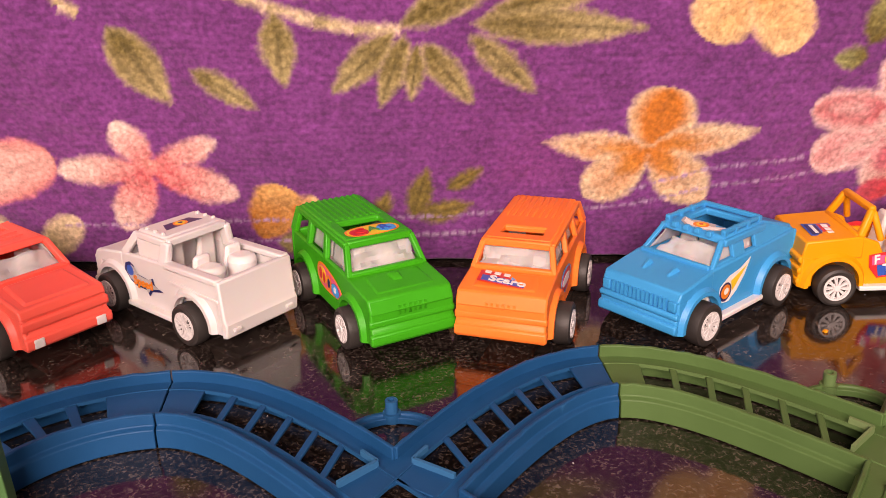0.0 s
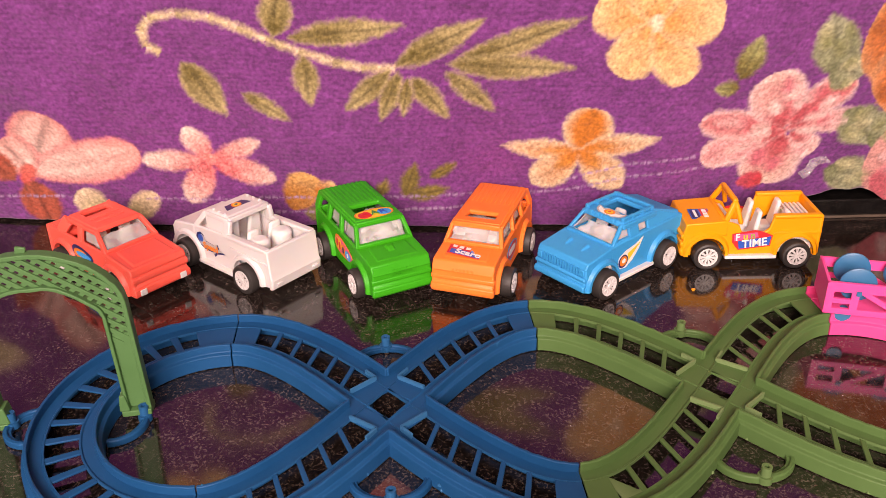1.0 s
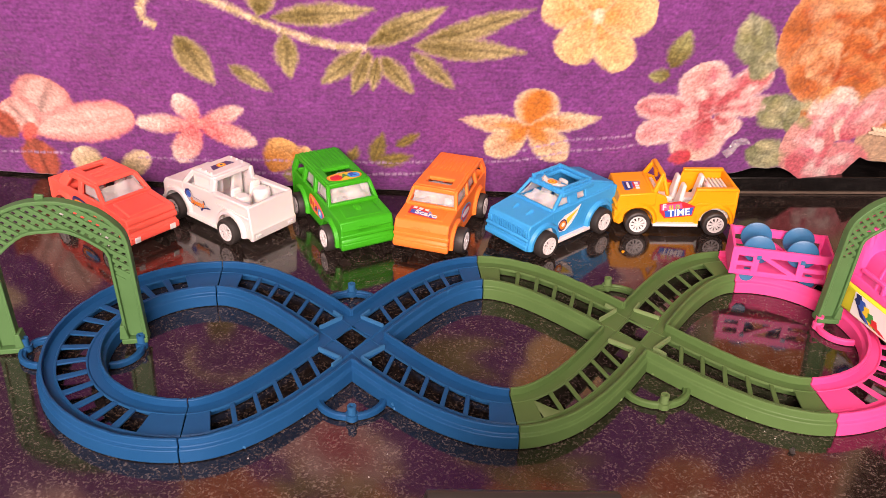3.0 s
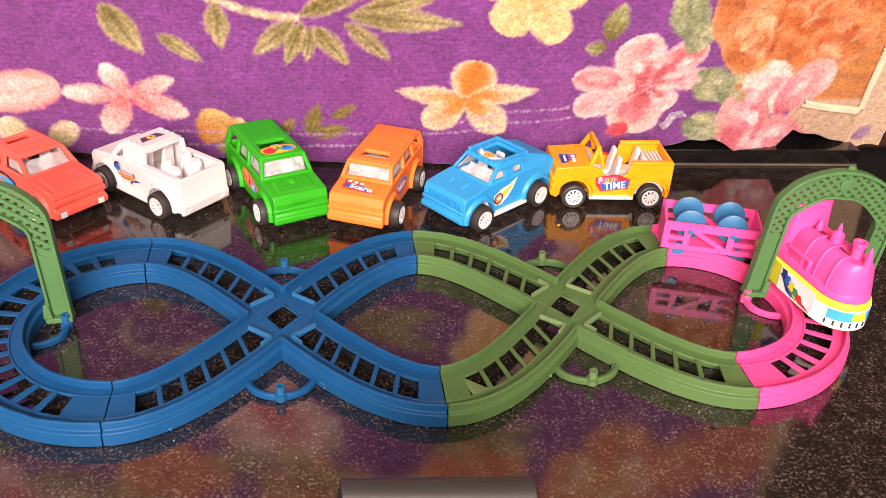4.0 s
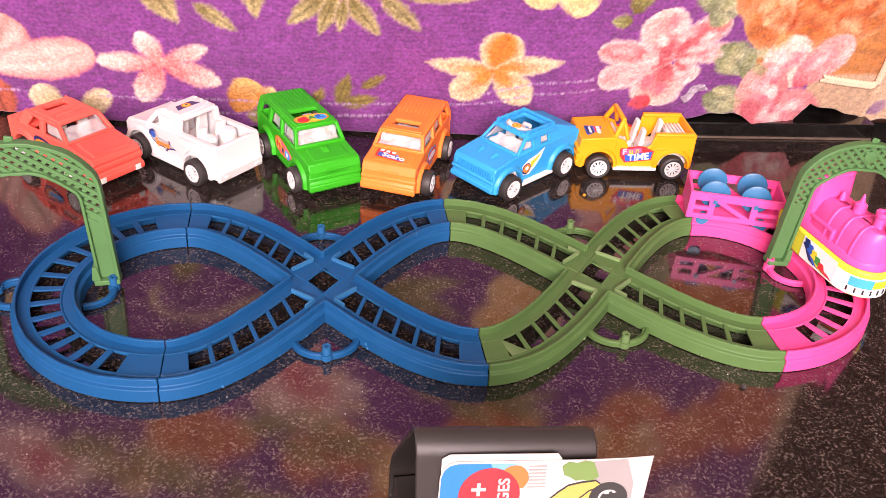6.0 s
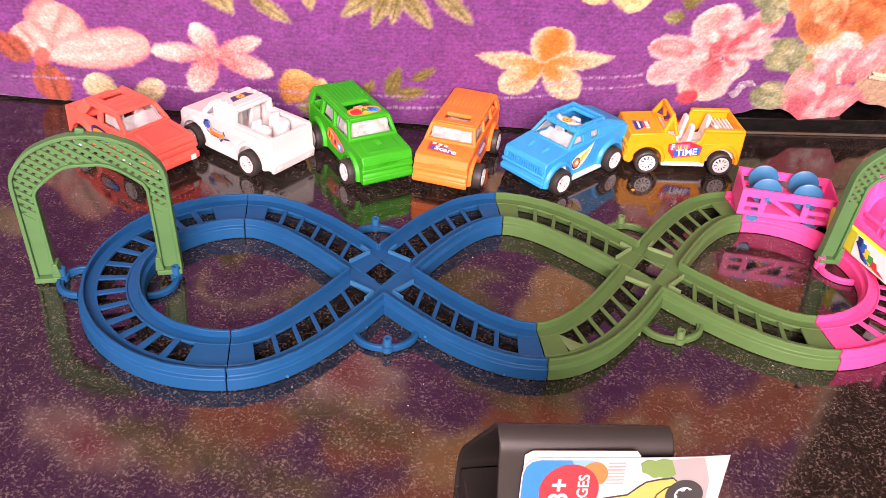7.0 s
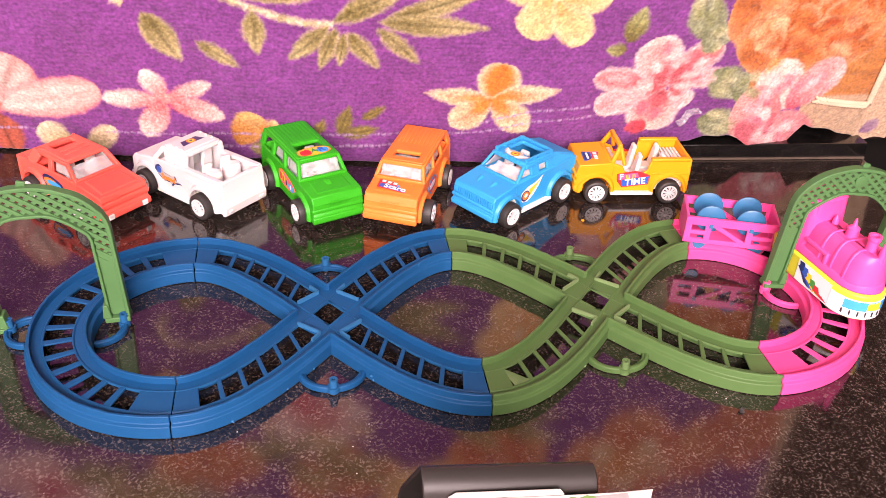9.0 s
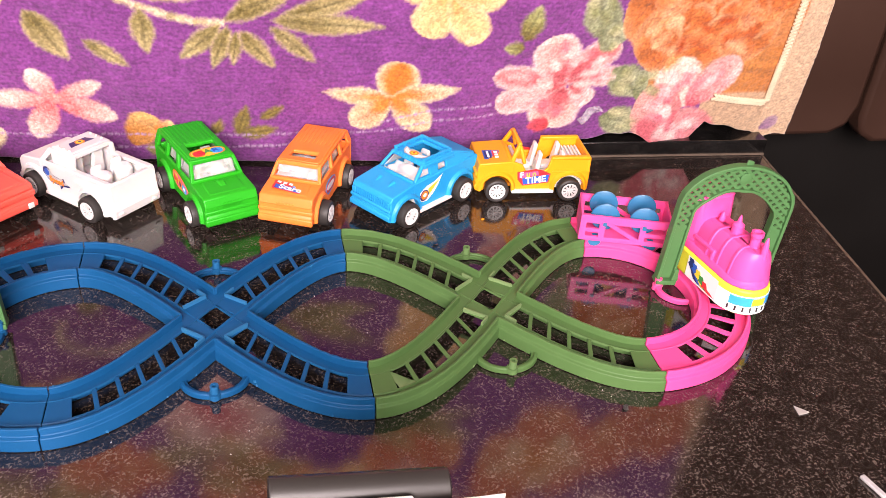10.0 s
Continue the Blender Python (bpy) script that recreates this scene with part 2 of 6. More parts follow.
for x0, x1, zb in ((0.462, 0.598, -0.046), (0.604, 0.86, -0.058)):
    bm = bmesh.new()
    rim = [(x0, 0.9), (x0, zb + 0.030), (x0 + 0.006, zb + 0.010), (x0 + 0.024, zb), (x1 - 0.030, zb), (x1 - 0.009, zb + 0.010), (x1, zb + 0.034), (x1 + 0.01, 0.9)]
    prism(bm, rim, 0.332, 0.360)
    structure("side_panel", bm, PANEL, "dark reddish brown panel with rounded lower corners", "panel", bevel=0.006)
# Added to close off the void; its darkness is in the colour.
bm = bmesh.new()
box(bm, 1.00, 1.06, -1.95, 0.46, -0.6, 1.75)
structure("wall_east", bm, VOID_BLACK, "added wall beyond the worktop, blackened as unlit void", "wall")
# unseen walls added to shape the light, a window each, behind and to the side of the walk
for nm, ax in (("added_wall_south", 0), ("added_wall_west", 1)):
    bm = bmesh.new()
    a0, a1 = (-1.95, 1.00) if ax == 0 else (-1.90, 0.40)
    w0, w1 = (-0.97, 0.37) if ax == 0 else (-0.82, 0.22)
    for u0, u1, z0, z1 in ((a0, w0, -0.6, 1.75), (w1, a1, -0.6, 1.75), (w0, w1, -0.6, 0.58), (w0, w1, 1.70, 1.75)):
        if ax == 0:
            box(bm, u0, u1, -1.98, -1.90, z0, z1)
        else:
            box(bm, -1.98, -1.90, u0, u1, z0, z1)
    structure(nm, bm, WALL, "unseen cream wall added round a window opening", "wall", smooth=0)
# Ceiling added out of view; its grey lowers the bounce.
bm = bmesh.new()
box(bm, -1.98, 1.06, -1.98, 0.46, 1.751, 1.80)
structure("ceiling", bm, CEIL, "unseen ceiling, greyed to cut bounce light", "ceiling")
bm = bmesh.new()
box(bm, -1.98, 1.06, -1.98, 0.46, -0.65, -0.60)
structure("floor", bm, WOOD_DARK, "dark floor below the worktop", "floor")

# ---------- the printed blanket ----------
# Strokes of the print: foot x, z, tip x, z and width, in millimetres on the blanket.
PRINT_LEAVES = [(-150, 154, -144, 189, 21), (-141, 153, -68, 161, 17), (-133, 141, -131, 105, 17), (-213, 135, -189, 96, 24), (-176, 114, -145, 94, 12), (-77, 131, -108, 101, 16), (-72, 130, -85, 94, 14), (-66, 125, -70, 97, 11), (-64, 125, -39, 94, 15), (-74, 133, -18, 165, 19), (-38, 134, 44, 164, 17), (-40, 134, 42, 130, 18), (-41, 129, -8, 99, 14), (153, 119, 160, 150, 18), (154, 113, 138, 112, 12), (-70, 29, -62, 60, 13), (-52, 47, -33, 58, 9), (-88, 30, -82, 46, 9), (-67, 29, -38, 38, 13)]
PRINT_ORANGE_FLOWER = [(91, 159, 50, 171, 35), (91, 159, 71, 124, 36), (91, 159, 118, 117, 31), (91, 159, 133, 164, 41), (91, 159, 84, 197, 37)]
PRINT_STAR = [(52, 65, 59, 100, 36), (52, 66, -2, 72, 16), (51, 67, 106, 76, 18), (51, 67, 21, 40, 27), (52, 67, 85, 36, 26)]
PRINT_PINK = [(196, 79, 140, 56, 31), (200, 77, 222, 59, 22), (195, 81, 253, 87, 20), (195, 75, 189, 33, 47), (194, 84, 234, 117, 29), (193, 81, 134, 86, 25), (193, 81, 175, 123, 42)]
PRINT_RED = [(-206, 61, -220, 87, 17), (-206, 61, -169, 76, 13), (-206, 61, -162, 44, 19), (-206, 61, -227, 24, 21), (-206, 61, -256, 59, 17)]
PRINT_BITS = [(-292, 6, -312, 29, 29), (-277, 5, -252, 31, 20), (-152, 17, -136, 50, 30), (-134, 32, -119, 41, 14), (-144, 14, -119, 12, 16)]
PRINT_BFLY = [(-342, 42, -315, 95, 50), (-346, 45, -256, 66, 38), (-339, 45, -357, 73, 36), (-355, 39, -375, 67, 23), (-346, 39, -338, -6, 30)]
PRINT_LEFT = [(-414, 97, -371, 106, 25), (-365, 172, -351, 146, 21), (-446, 40, -419, 37, 38)]
PRINT_RIGHT = [(221, 120, 202, 164, 31), (236, 93, 266, 64, 32), (213, 125, 238, 120, 30), (260, 64, 287, 80, 40), (235, 42, 280, 34, 30)]
PRINT_BLOSSOM = [(316, 50, 287, 96, 46), (316, 50, 349, 99, 37), (311, 50, 264, 44, 61), (313, 44, 294, 9, 66), (312, 47, 345, 5, 42)]
PRINT_PEONY = [(305, 144, 230, 150, 77), (305, 144, 255, 98, 69), (307, 139, 310, 91, 71), (313, 138, 373, 110, 56), (303, 149, 375, 152, 78), (302, 153, 280, 208, 97)]
PRINT_BAND = [(283, 92, 397, 84, 46)]
PRINT_VINE = [(-225, 142, -233, 146, 6), (-235, 157, -228, 165, 4), (-210, 169, -189, 167, 4), (-172, 160, -155, 152, 5), (-135, 144, -114, 137, 5), (-96, 133, -74, 132, 5)]
PRINT_HEM = [(-373, 25, -316, 24, 1), (-260, 26, -151, 29, 1), (-151, 29, -52, 30, 1), (-52, 30, 17, 36, 1), (44, 44, 91, 56, 1), (91, 56, 137, 59, 1)]
PRINT_HEM2 = [(-171, 15, -90, 16, 1), (-90, 16, -20, 22, 1), (5, 31, 45, 35, 1), (45, 35, 93, 45, 1), (93, 45, 145, 50, 1)]


rng = np.random.default_rng(7)


def smooth_noise(x, z, cell):
    """Value noise over the blanket, 0 to 1."""
    tab = rng.random((256, 256))
    fx, fz = x / cell, z / cell
    ix, iz = np.floor(fx).astype(int), np.floor(fz).astype(int)
    u, v = fx - ix, fz - iz
    u, v = u * u * (3 - 2 * u), v * v * (3 - 2 * v)
    g = lambda a, b: tab[(ix + a) % 256, (iz + b) % 256]
    return (g(0, 0) * (1 - u) + g(1, 0) * u) * (1 - v) + (g(0, 1) * (1 - u) + g(1, 1) * u) * v


def blanket_depth(x, z):
    y = 0.218 - 0.06 * x + 0.2 * x * x - 0.25 * z
    y = y - 0.010 * np.exp(-((x + 0.41 - 0.15 * z) / 0.028) ** 2) * np.clip(z / 0.03, 0, 1)
    y = y + 0.0022 * np.sin(x * 31 + 2.0) * np.sin(z * 23 + x * 6) + 0.0012 * np.sin(x * 77 + z * 40)
    # above the view the blanket goes straight up to the rail
    return np.where(z > 0.2, y + 0.25 * (z - 0.2) * 0.8, y)


NX, NZ_LOW, NZ_HIGH = 960, 205, 70
u = np.linspace(0, 1, NX)
low_v = np.linspace(0, 0.205, NZ_LOW)
v = np.concatenate([low_v, np.linspace(0.205, 0.52, NZ_HIGH + 1)[1:]])
foot_x = [-0.56, 0.20, 0.225, 0.267, 0.293, 0.330, 0.342, 0.384, 0.407, 0.45]
foot_z = [0.0025, 0.0025, 0.020, 0.026, 0.013, 0.011, 0.031, 0.020, 0.010, 0.009]
V, U = np.meshgrid(v, u, indexing="ij")
right_edge = 0.438 - 0.127 * V
X = -0.56 + U * (right_edge + 0.56)
foot = np.interp(X, foot_x, foot_z) + 0.0012 * np.sin(X * 210) * (X > 0.2)
Z = foot + V * (0.52 - foot) / 0.52
edge_jit = smooth_noise(X + 2, Z + 1, 0.0011) - 0.5
Y = blanket_depth(X, Z) + 0.0007 * (smooth_noise(X + 1, Z, 0.0016) - 0.5) + 0.0010 * (smooth_noise(X, Z + 1, 0.006) - 0.5)

fine = smooth_noise(X, Z, 0.0012)
fibre = smooth_noise(X * 0.35, Z, 0.0010)
patch = smooth_noise(X, Z, 0.016)
jit = (smooth_noise(X, Z + 2, 0.0028) - 0.5) * 0.0020 + edge_jit * 0.0014
COL = np.empty(X.shape + (3,))
COL[:] = (0.165, 0.039, 0.172)
weave = 0.5 + 0.5 * np.sin(Z * 2 * np.pi / 0.0034 + 3 * smooth_noise(X, Z, 0.02))
COL *= (0.62 + 0.42 * fibre + 0.22 * patch + 0.14 * weave + 0.16 * (fine - 0.5))[..., None]


def lay(mask, rgb):
    COL[:] = COL * (1 - mask[..., None]) + rgb * mask[..., None]


def stroke(s, foot_rgb, tip_rgb, kind="petal", veins=0.0, soft=0.0019, rim=None):
    """One printed petal, leaf or band, with a soft woven edge."""
    ax, az, bx, bz, w = [q / 1000 for q in s]
    d = np.array([bx - ax, bz - az])
    ln = float(np.hypot(*d))
    d = d / ln
    a = ((X - ax) * d[0] + (Z - az) * d[1]) / ln
    b = -(X - ax) * d[1] + (Z - az) * d[0]
    t = np.clip(a, 0, 1)
    if kind == "petal":
        prof = np.clip(t, 0, 1) ** 0.62 * np.clip(1 - t, 0, 1) ** 0.42 / 0.525
    elif kind == "pointed":
        prof = np.clip(t, 0, 1) ** 0.75 * np.clip(1 - t, 0, 1) ** 0.60 / 0.396
    elif kind == "leaf":
        prof = np.sin(np.pi * t ** 0.85) ** 0.9
    else:
        prof = np.where((a > 0) & (a < 1), 1.0, 0.0)
    dist = prof * w / 2 - np.abs(b) + jit
    dist = np.where((a < -0.02) | (a > 1.02), -1.0, dist)
    mask = np.clip(dist / soft * 0.5 + 0.5, 0, 1)
    mix = np.clip(t + (patch - 0.5) * 0.5 + (fine - 0.5) * 0.35, 0, 1)[..., None]
    rgb = np.array(foot_rgb) * (1 - mix) + np.array(tip_rgb) * mix
    if rim is not None:
        near = np.clip(1 - dist / (0.26 * w), 0, 1)[..., None] ** 1.5
        rgb = rgb * (1 - near) + np.array(rim) * near
    if veins:
        line = np.abs(np.sin((b / w * 9 + t * 2.5))) ** 3 * veins + np.exp(-(b / (0.05 * w)) ** 2) * veins
        rgb = rgb * (1 - np.clip(line, 0, 0.7))[..., None]
    lay(mask, rgb * (0.64 + 0.24 * fine + 0.14 * fibre)[..., None])


OLIVE, SAND, CREAM = (0.17, 0.125, 0.030), (0.48, 0.38, 0.18), (0.80, 0.60, 0.40)
ORANGE_D, ORANGE_L, PEACH = (0.62, 0.19, 0.030), (0.80, 0.34, 0.10), (0.86, 0.56, 0.28)
ROSE, BLUSH, CORAL = (0.60, 0.09, 0.13), (0.86, 0.60, 0.54), (0.70, 0.18, 0.18)
for i in range(len(PRINT_VINE) * 2 - 1):
    p, q = PRINT_VINE[i // 2], PRINT_VINE[min(i // 2 + 1, len(PRINT_VINE) - 1)]
    seg = (p[0], p[1], p[2], p[3], 5.0) if i % 2 == 0 else (p[2], p[3], q[0], q[1], 5.2)
    stroke(seg, SAND, CREAM, "band")
for s in PRINT_LEAVES[:13]:
    stroke(s, OLIVE, SAND, "leaf", 0.25, rim=SAND)
for s in PRINT_LEAVES[13:15]:
    stroke(s, OLIVE, (0.40, 0.40, 0.16), "leaf", 0.2)
for s in PRINT_LEAVES[15:]:
    stroke(s, OLIVE, (0.27, 0.19, 0.05), "leaf", 0.2)
for s in PRINT_ORANGE_FLOWER:
    stroke(s, ORANGE_L, PEACH, "petal", 0.05, rim=(0.84, 0.54, 0.28))
stroke((91, 153, 91, 165, 9), CREAM, (0.85, 0.70, 0.50))
for i, s in enumerate(PRINT_STAR):
    stroke(s, ORANGE_D, ORANGE_D if i == 0 else CREAM, "leaf" if i in (1, 2) else "petal" if i == 0 else "pointed", 0.08, rim=(0.84, 0.62, 0.38))
stroke((52, 64, 53, 70, 6), ORANGE_L, CREAM)
for i, s in enumerate(PRINT_PINK):
    stroke(s, ROSE, ((0.78, 0.42, 0.40), BLUSH, BLUSH, (0.80, 0.55, 0.45), CORAL, (0.66, 0.25, 0.24), (0.82, 0.52, 0.44))[i], "petal", 0.06, rim=(0.86, 0.58, 0.54))
for s in PRINT_PINK:
    mx, mz = s[0] + 0.55 * (s[2] - s[0]), s[1] + 0.55 * (s[3] - s[1])
    stroke((s[0], s[1], mx, mz, s[4] * 0.30), (0.46, 0.05, 0.07), (0.62, 0.18, 0.18), "leaf", 0, 0.003)
for s in PRINT_STAR[1:]:
    mx, mz = s[0] + 0.5 * (s[2] - s[0]), s[1] + 0.5 * (s[3] - s[1])
    stroke((s[0], s[1], mx, mz, s[4] * 0.4), ORANGE_D, (0.62, 0.26, 0.06), "leaf", 0, 0.003)
for s in PRINT_RED:
    stroke(s, (0.68, 0.11, 0.12), (0.90, 0.66, 0.56), "pointed", 0.05)
stroke((-206, 57, -205, 66, 9), CORAL, (0.8, 0.3, 0.25))
stroke(PRINT_BITS[0], SAND, CREAM)
stroke(PRINT_BITS[1], SAND, CREAM)
stroke(PRINT_BITS[2], (0.42, 0.14, 0.02), (0.72, 0.38, 0.13))
stroke(PRINT_BITS[3], ORANGE_D, PEACH)
stroke(PRINT_BITS[4], OLIVE, SAND, "leaf")
stroke((172, 34, 190, 38, 16), ROSE, (0.55, 0.05, 0.06))
for i, s in enumerate(PRINT_BFLY):
    if i < 3:
        stroke(s, (0.86, 0.58, 0.50), (0.82, 0.42, 0.36), "petal", 0.25 if i != 1 else 0.12, rim=(0.82, 0.26, 0.24))
    else:
        stroke(s, (0.40, 0.10, 0.06), (0.48, 0.09, 0.05), "leaf", 0.25)
stroke((-350, 36, -340, 52, 12), (0.62, 0.10, 0.08), (0.7, 0.16, 0.12))
stroke(PRINT_LEFT[0], SAND, CREAM, "leaf", 0.15)
stroke(PRINT_LEFT[1], SAND, CREAM, "leaf", 0.15)
stroke(PRINT_LEFT[2], CREAM, BLUSH)
for s in PRINT_RIGHT:
    stroke(s, (0.20, 0.22, 0.10), (0.44, 0.44, 0.28), "leaf", 0.25)
stroke((272, 134, 404, 130, 150), (0.46, 0.14, 0.04), (0.52, 0.19, 0.06), "band")
stroke((330, 30, 440, 30, 66), (0.50, 0.32, 0.20), (0.52, 0.34, 0.21), "band")
stroke(PRINT_BAND[0], (0.62, 0.26, 0.08), (0.52, 0.17, 0.04), "band", 0.12)
for s in PRINT_PEONY:
    stroke(s, (0.46, 0.085, 0.015), (0.60, 0.17, 0.045), "petal", 0.2, rim=(0.72, 0.32, 0.14))
for k in range(22):
    an, r0 = k * 2.4, 8 + 2.6 * k
    cx, cz = 312 + 0.9 * r0 * math.cos(an), 152 + 0.75 * r0 * math.sin(an)
    stroke((cx - 14 * math.sin(an), cz + 12 * math.cos(an), cx + 18 * math.sin(an), cz - 16 * math.cos(an), 26),
           (0.48, 0.095, 0.018), (0.62, 0.18, 0.05), "petal", 0.12, rim=(0.74, 0.38, 0.19) if k % 3 else (0.52, 0.12, 0.025))
for i, s in enumerate(PRINT_BLOSSOM):
    stroke(s, ((0.78, 0.48, 0.42), ROSE, (0.62, 0.16, 0.17), (0.62, 0.14, 0.16), (0.70, 0.26, 0.26))[i],
           ((0.80, 0.60, 0.50), (0.80, 0.48, 0.42), (0.72, 0.34, 0.30), (0.60, 0.12, 0.15), (0.64, 0.16, 0.18))[i], "petal", 0.08)
# brush-like streaks in the large blooms
brush = random.Random(11)


def streaks(s, n, tones):
    """Short uneven dabs that follow one petal from its foot outwards."""
    dx, dz = s[2] - s[0], s[3] - s[1]
    ln = math.hypot(dx, dz)
    for k in range(n):
        f0 = brush.uniform(0.12, 0.55)
        f1 = f0 + brush.uniform(0.22, 0.42)
        o0 = brush.uniform(-0.30, 0.30) * s[4]
        o1 = o0 * brush.uniform(0.8, 1.3)
        a, b = brush.choice(tones), brush.choice(tones)
        stroke((s[0] + dx * f0 - dz / ln * o0, s[1] + dz * f0 + dx / ln * o0, s[0] + dx * f1 - dz / ln * o1, s[1] + dz * f1 + dx / ln * o1, s[4] * brush.uniform(0.10, 0.24)),
               a, b, "leaf", 0, 0.004)


for s in PRINT_BLOSSOM:
    streaks(s, 7, ((0.70, 0.22, 0.25), (0.80, 0.50, 0.48), (0.60, 0.13, 0.18), (0.76, 0.58, 0.54)))
for s in PRINT_PEONY:
    streaks(s, 7, ((0.44, 0.07, 0.015), (0.58, 0.15, 0.04), (0.76, 0.42, 0.22), (0.68, 0.28, 0.10)))
for s in PRINT_PINK:
    streaks(s, 3, ((0.66, 0.16, 0.20), (0.86, 0.62, 0.56)))
for s in PRINT_RIGHT:
    streaks(s, 4, ((0.30, 0.30, 0.13), (0.50, 0.46, 0.26), (0.20, 0.21, 0.08)))
# the print goes on above, unseen: blooms added to colour the worktop's reflection
for cx, cz, size in ((215, 318, 95), (70, 300, 60), (330, 300, 80), (-80, 318, 62), (150, 430, 90), (-210, 300, 62), (-20, 420, 80)):
    for k in range(13):
        an, r0 = k * 2.4, size * (1.0 - 0.07 * k)
        ex, ez = cx + r0 * math.cos(an), cz + 0.8 * r0 * math.sin(an)
        stroke((cx + 0.15 * (ex - cx), cz + 0.15 * (ez - cz), ex, ez, size * (0.85 - 0.04 * k)),
               (0.50, 0.07, 0.03), (0.74, 0.22, 0.12) if k % 2 else (0.76, 0.32, 0.16), "petal", 0.15)
for dx, dz in ((-150, 185), (160, 260), (-330, 290), (10, 370)):
    for s in PRINT_STAR:
        stroke((s[0] + dx, s[1] + dz, s[2] + dx, s[3] + dz, s[4]), ORANGE_D, CREAM, "petal", 0, 0.004)
for dx, dz in ((-340, 80), (-90, 190), (190, 300), (-200, 330)):
    for s in PRINT_ORANGE_FLOWER:
        stroke((s[0] + dx, s[1] + dz, s[2] + dx, s[3] + dz, s[4]), ORANGE_L, PEACH, "petal", 0, 0.004)
for dx, dz in ((-300, 150), (-120, 280), (100, 360), (-560, 260)):
    for s in PRINT_PINK:
        stroke((s[0] + dx, s[1] + dz, s[2] + dx, s[3] + dz, s[4]), ROSE, BLUSH, "petal", 0, 0.004)
for dx, dz in ((-60, 170), (100, 120), (-150, 250), (180, 330), (-240, 210)):
    for s in PRINT_LEAVES[5:13]:
        stroke((s[0] + dx, s[1] + dz, s[2] + dx, s[3] + dz, s[4]), OLIVE, SAND, "leaf", 0, 0.004)
# pale turned border at the blanket's end
side = np.clip((X - (0.401 - 0.05 * Z)) / 0.0015, 0, 1)
lay(side, np.array((0.50, 0.33, 0.21)) * (0.85 + 0.3 * fibre)[..., None])
stroke((405, 18, 420, 30, 16), (0.25, 0.11, 0.22), (0.42, 0.26, 0.30))
# stitched hem: two rows of pale broken thread
for rows, off in ((PRINT_HEM, 0), (PRINT_HEM2, 0)):
    for s in rows:
        n = max(2, int(math.hypot(s[2] - s[0], s[3] - s[1]) / 5))
        for k in range(n):
            f0, f1 = k / n, (k + 0.78) / n
            stroke((s[0] + (s[2] - s[0]) * f0, s[1] + (s[3] - s[1]) * f0, s[0] + (s[2] - s[0]) * f1, s[1] + (s[3] - s[1]) * f1, 1.2),
                   (0.40, 0.24, 0.42), (0.46, 0.30, 0.46), "band", 0, 0.0010)
COL = np.clip(COL, 0, 1)

nv = X.size
idx = np.arange(nv).reshape(X.shape)
quads = np.stack([idx[:-1, :-1], idx[:-1, 1:], idx[1:, 1:], idx[1:, :-1]], -1).reshape(-1, 4)
me = bpy.data.meshes.new("blanket")
me.vertices.add(nv)
me.vertices.foreach_set("co", np.stack([X, Y, Z], -1).ravel())
me.loops.add(quads.size)
me.loops.foreach_set("vertex_index", quads.ravel())
me.polygons.add(len(quads))
me.polygons.foreach_set("loop_start", np.arange(0, quads.size, 4))
me.polygons.foreach_set("use_smooth", np.ones(len(quads), bool))
me.update(calc_edges=True)
dye = me.color_attributes.new("dye", "FLOAT_COLOR", "POINT")
dye.data.foreach_set("color", np.concatenate([COL.reshape(-1, 3), np.ones((nv, 1))], 1).ravel())
FLEECE = material("printed_fleece", (0.15, 0.03, 0.2), 0.95, 0, 0.1, 300, 0.35, 700)
fn, fl = FLEECE.node_tree.nodes, FLEECE.node_tree.links
att = fn.new("ShaderNodeAttribute")
att.attribute_name = "dye"
grain = fn.new("ShaderNodeTexNoise")
grain.inputs["Scale"].default_value, grain.inputs["Detail"].default_value = 430, 2.5
geo = [q for q in fn if q.bl_idname == "ShaderNodeTexCoord"][0]
fl.new(geo.outputs["Object"], grain.inputs["Vector"])
gr = fn.new("ShaderNodeMapRange")
gr.inputs[1].default_value, gr.inputs[2].default_value = 0.3, 0.7
gr.inputs[3].default_value, gr.inputs[4].default_value = 0.74, 1.26
fl.new(grain.outputs["Fac"], gr.inputs[0])
mul = fn.new("ShaderNodeMix")
mul.data_type, mul.blend_type = "RGBA", "MULTIPLY"
mul.inputs[0].default_value = 1.0
fl.new(att.outputs["Color"], mul.inputs[6])
fl.new(gr.outputs[0], mul.inputs[7])
fl.new(mul.outputs[2], fn["Principled BSDF"].inputs["Base Color"])
fn["Principled BSDF"].inputs["Sheen Weight"].default_value = 0.28
fn["Principled BSDF"].inputs["Sheen Roughness"].default_value = 0.5
fn["Principled BSDF"].inputs["Specular IOR Level"].default_value = 0.1
me.materials.append(FLEECE)
blanket = tagged(new("blanket", me), "purple fleece blanket printed with orange and pink flowers, hanging", "blanket")
md = blanket.modifiers.new("thickness", "SOLIDIFY")
md.thickness, md.offset = 0.0016, -1.0


def on_blanket(x, z, out=0.0015):
    return Vector((x, float(blanket_depth(np.array(x), np.array(z))) - out, z))


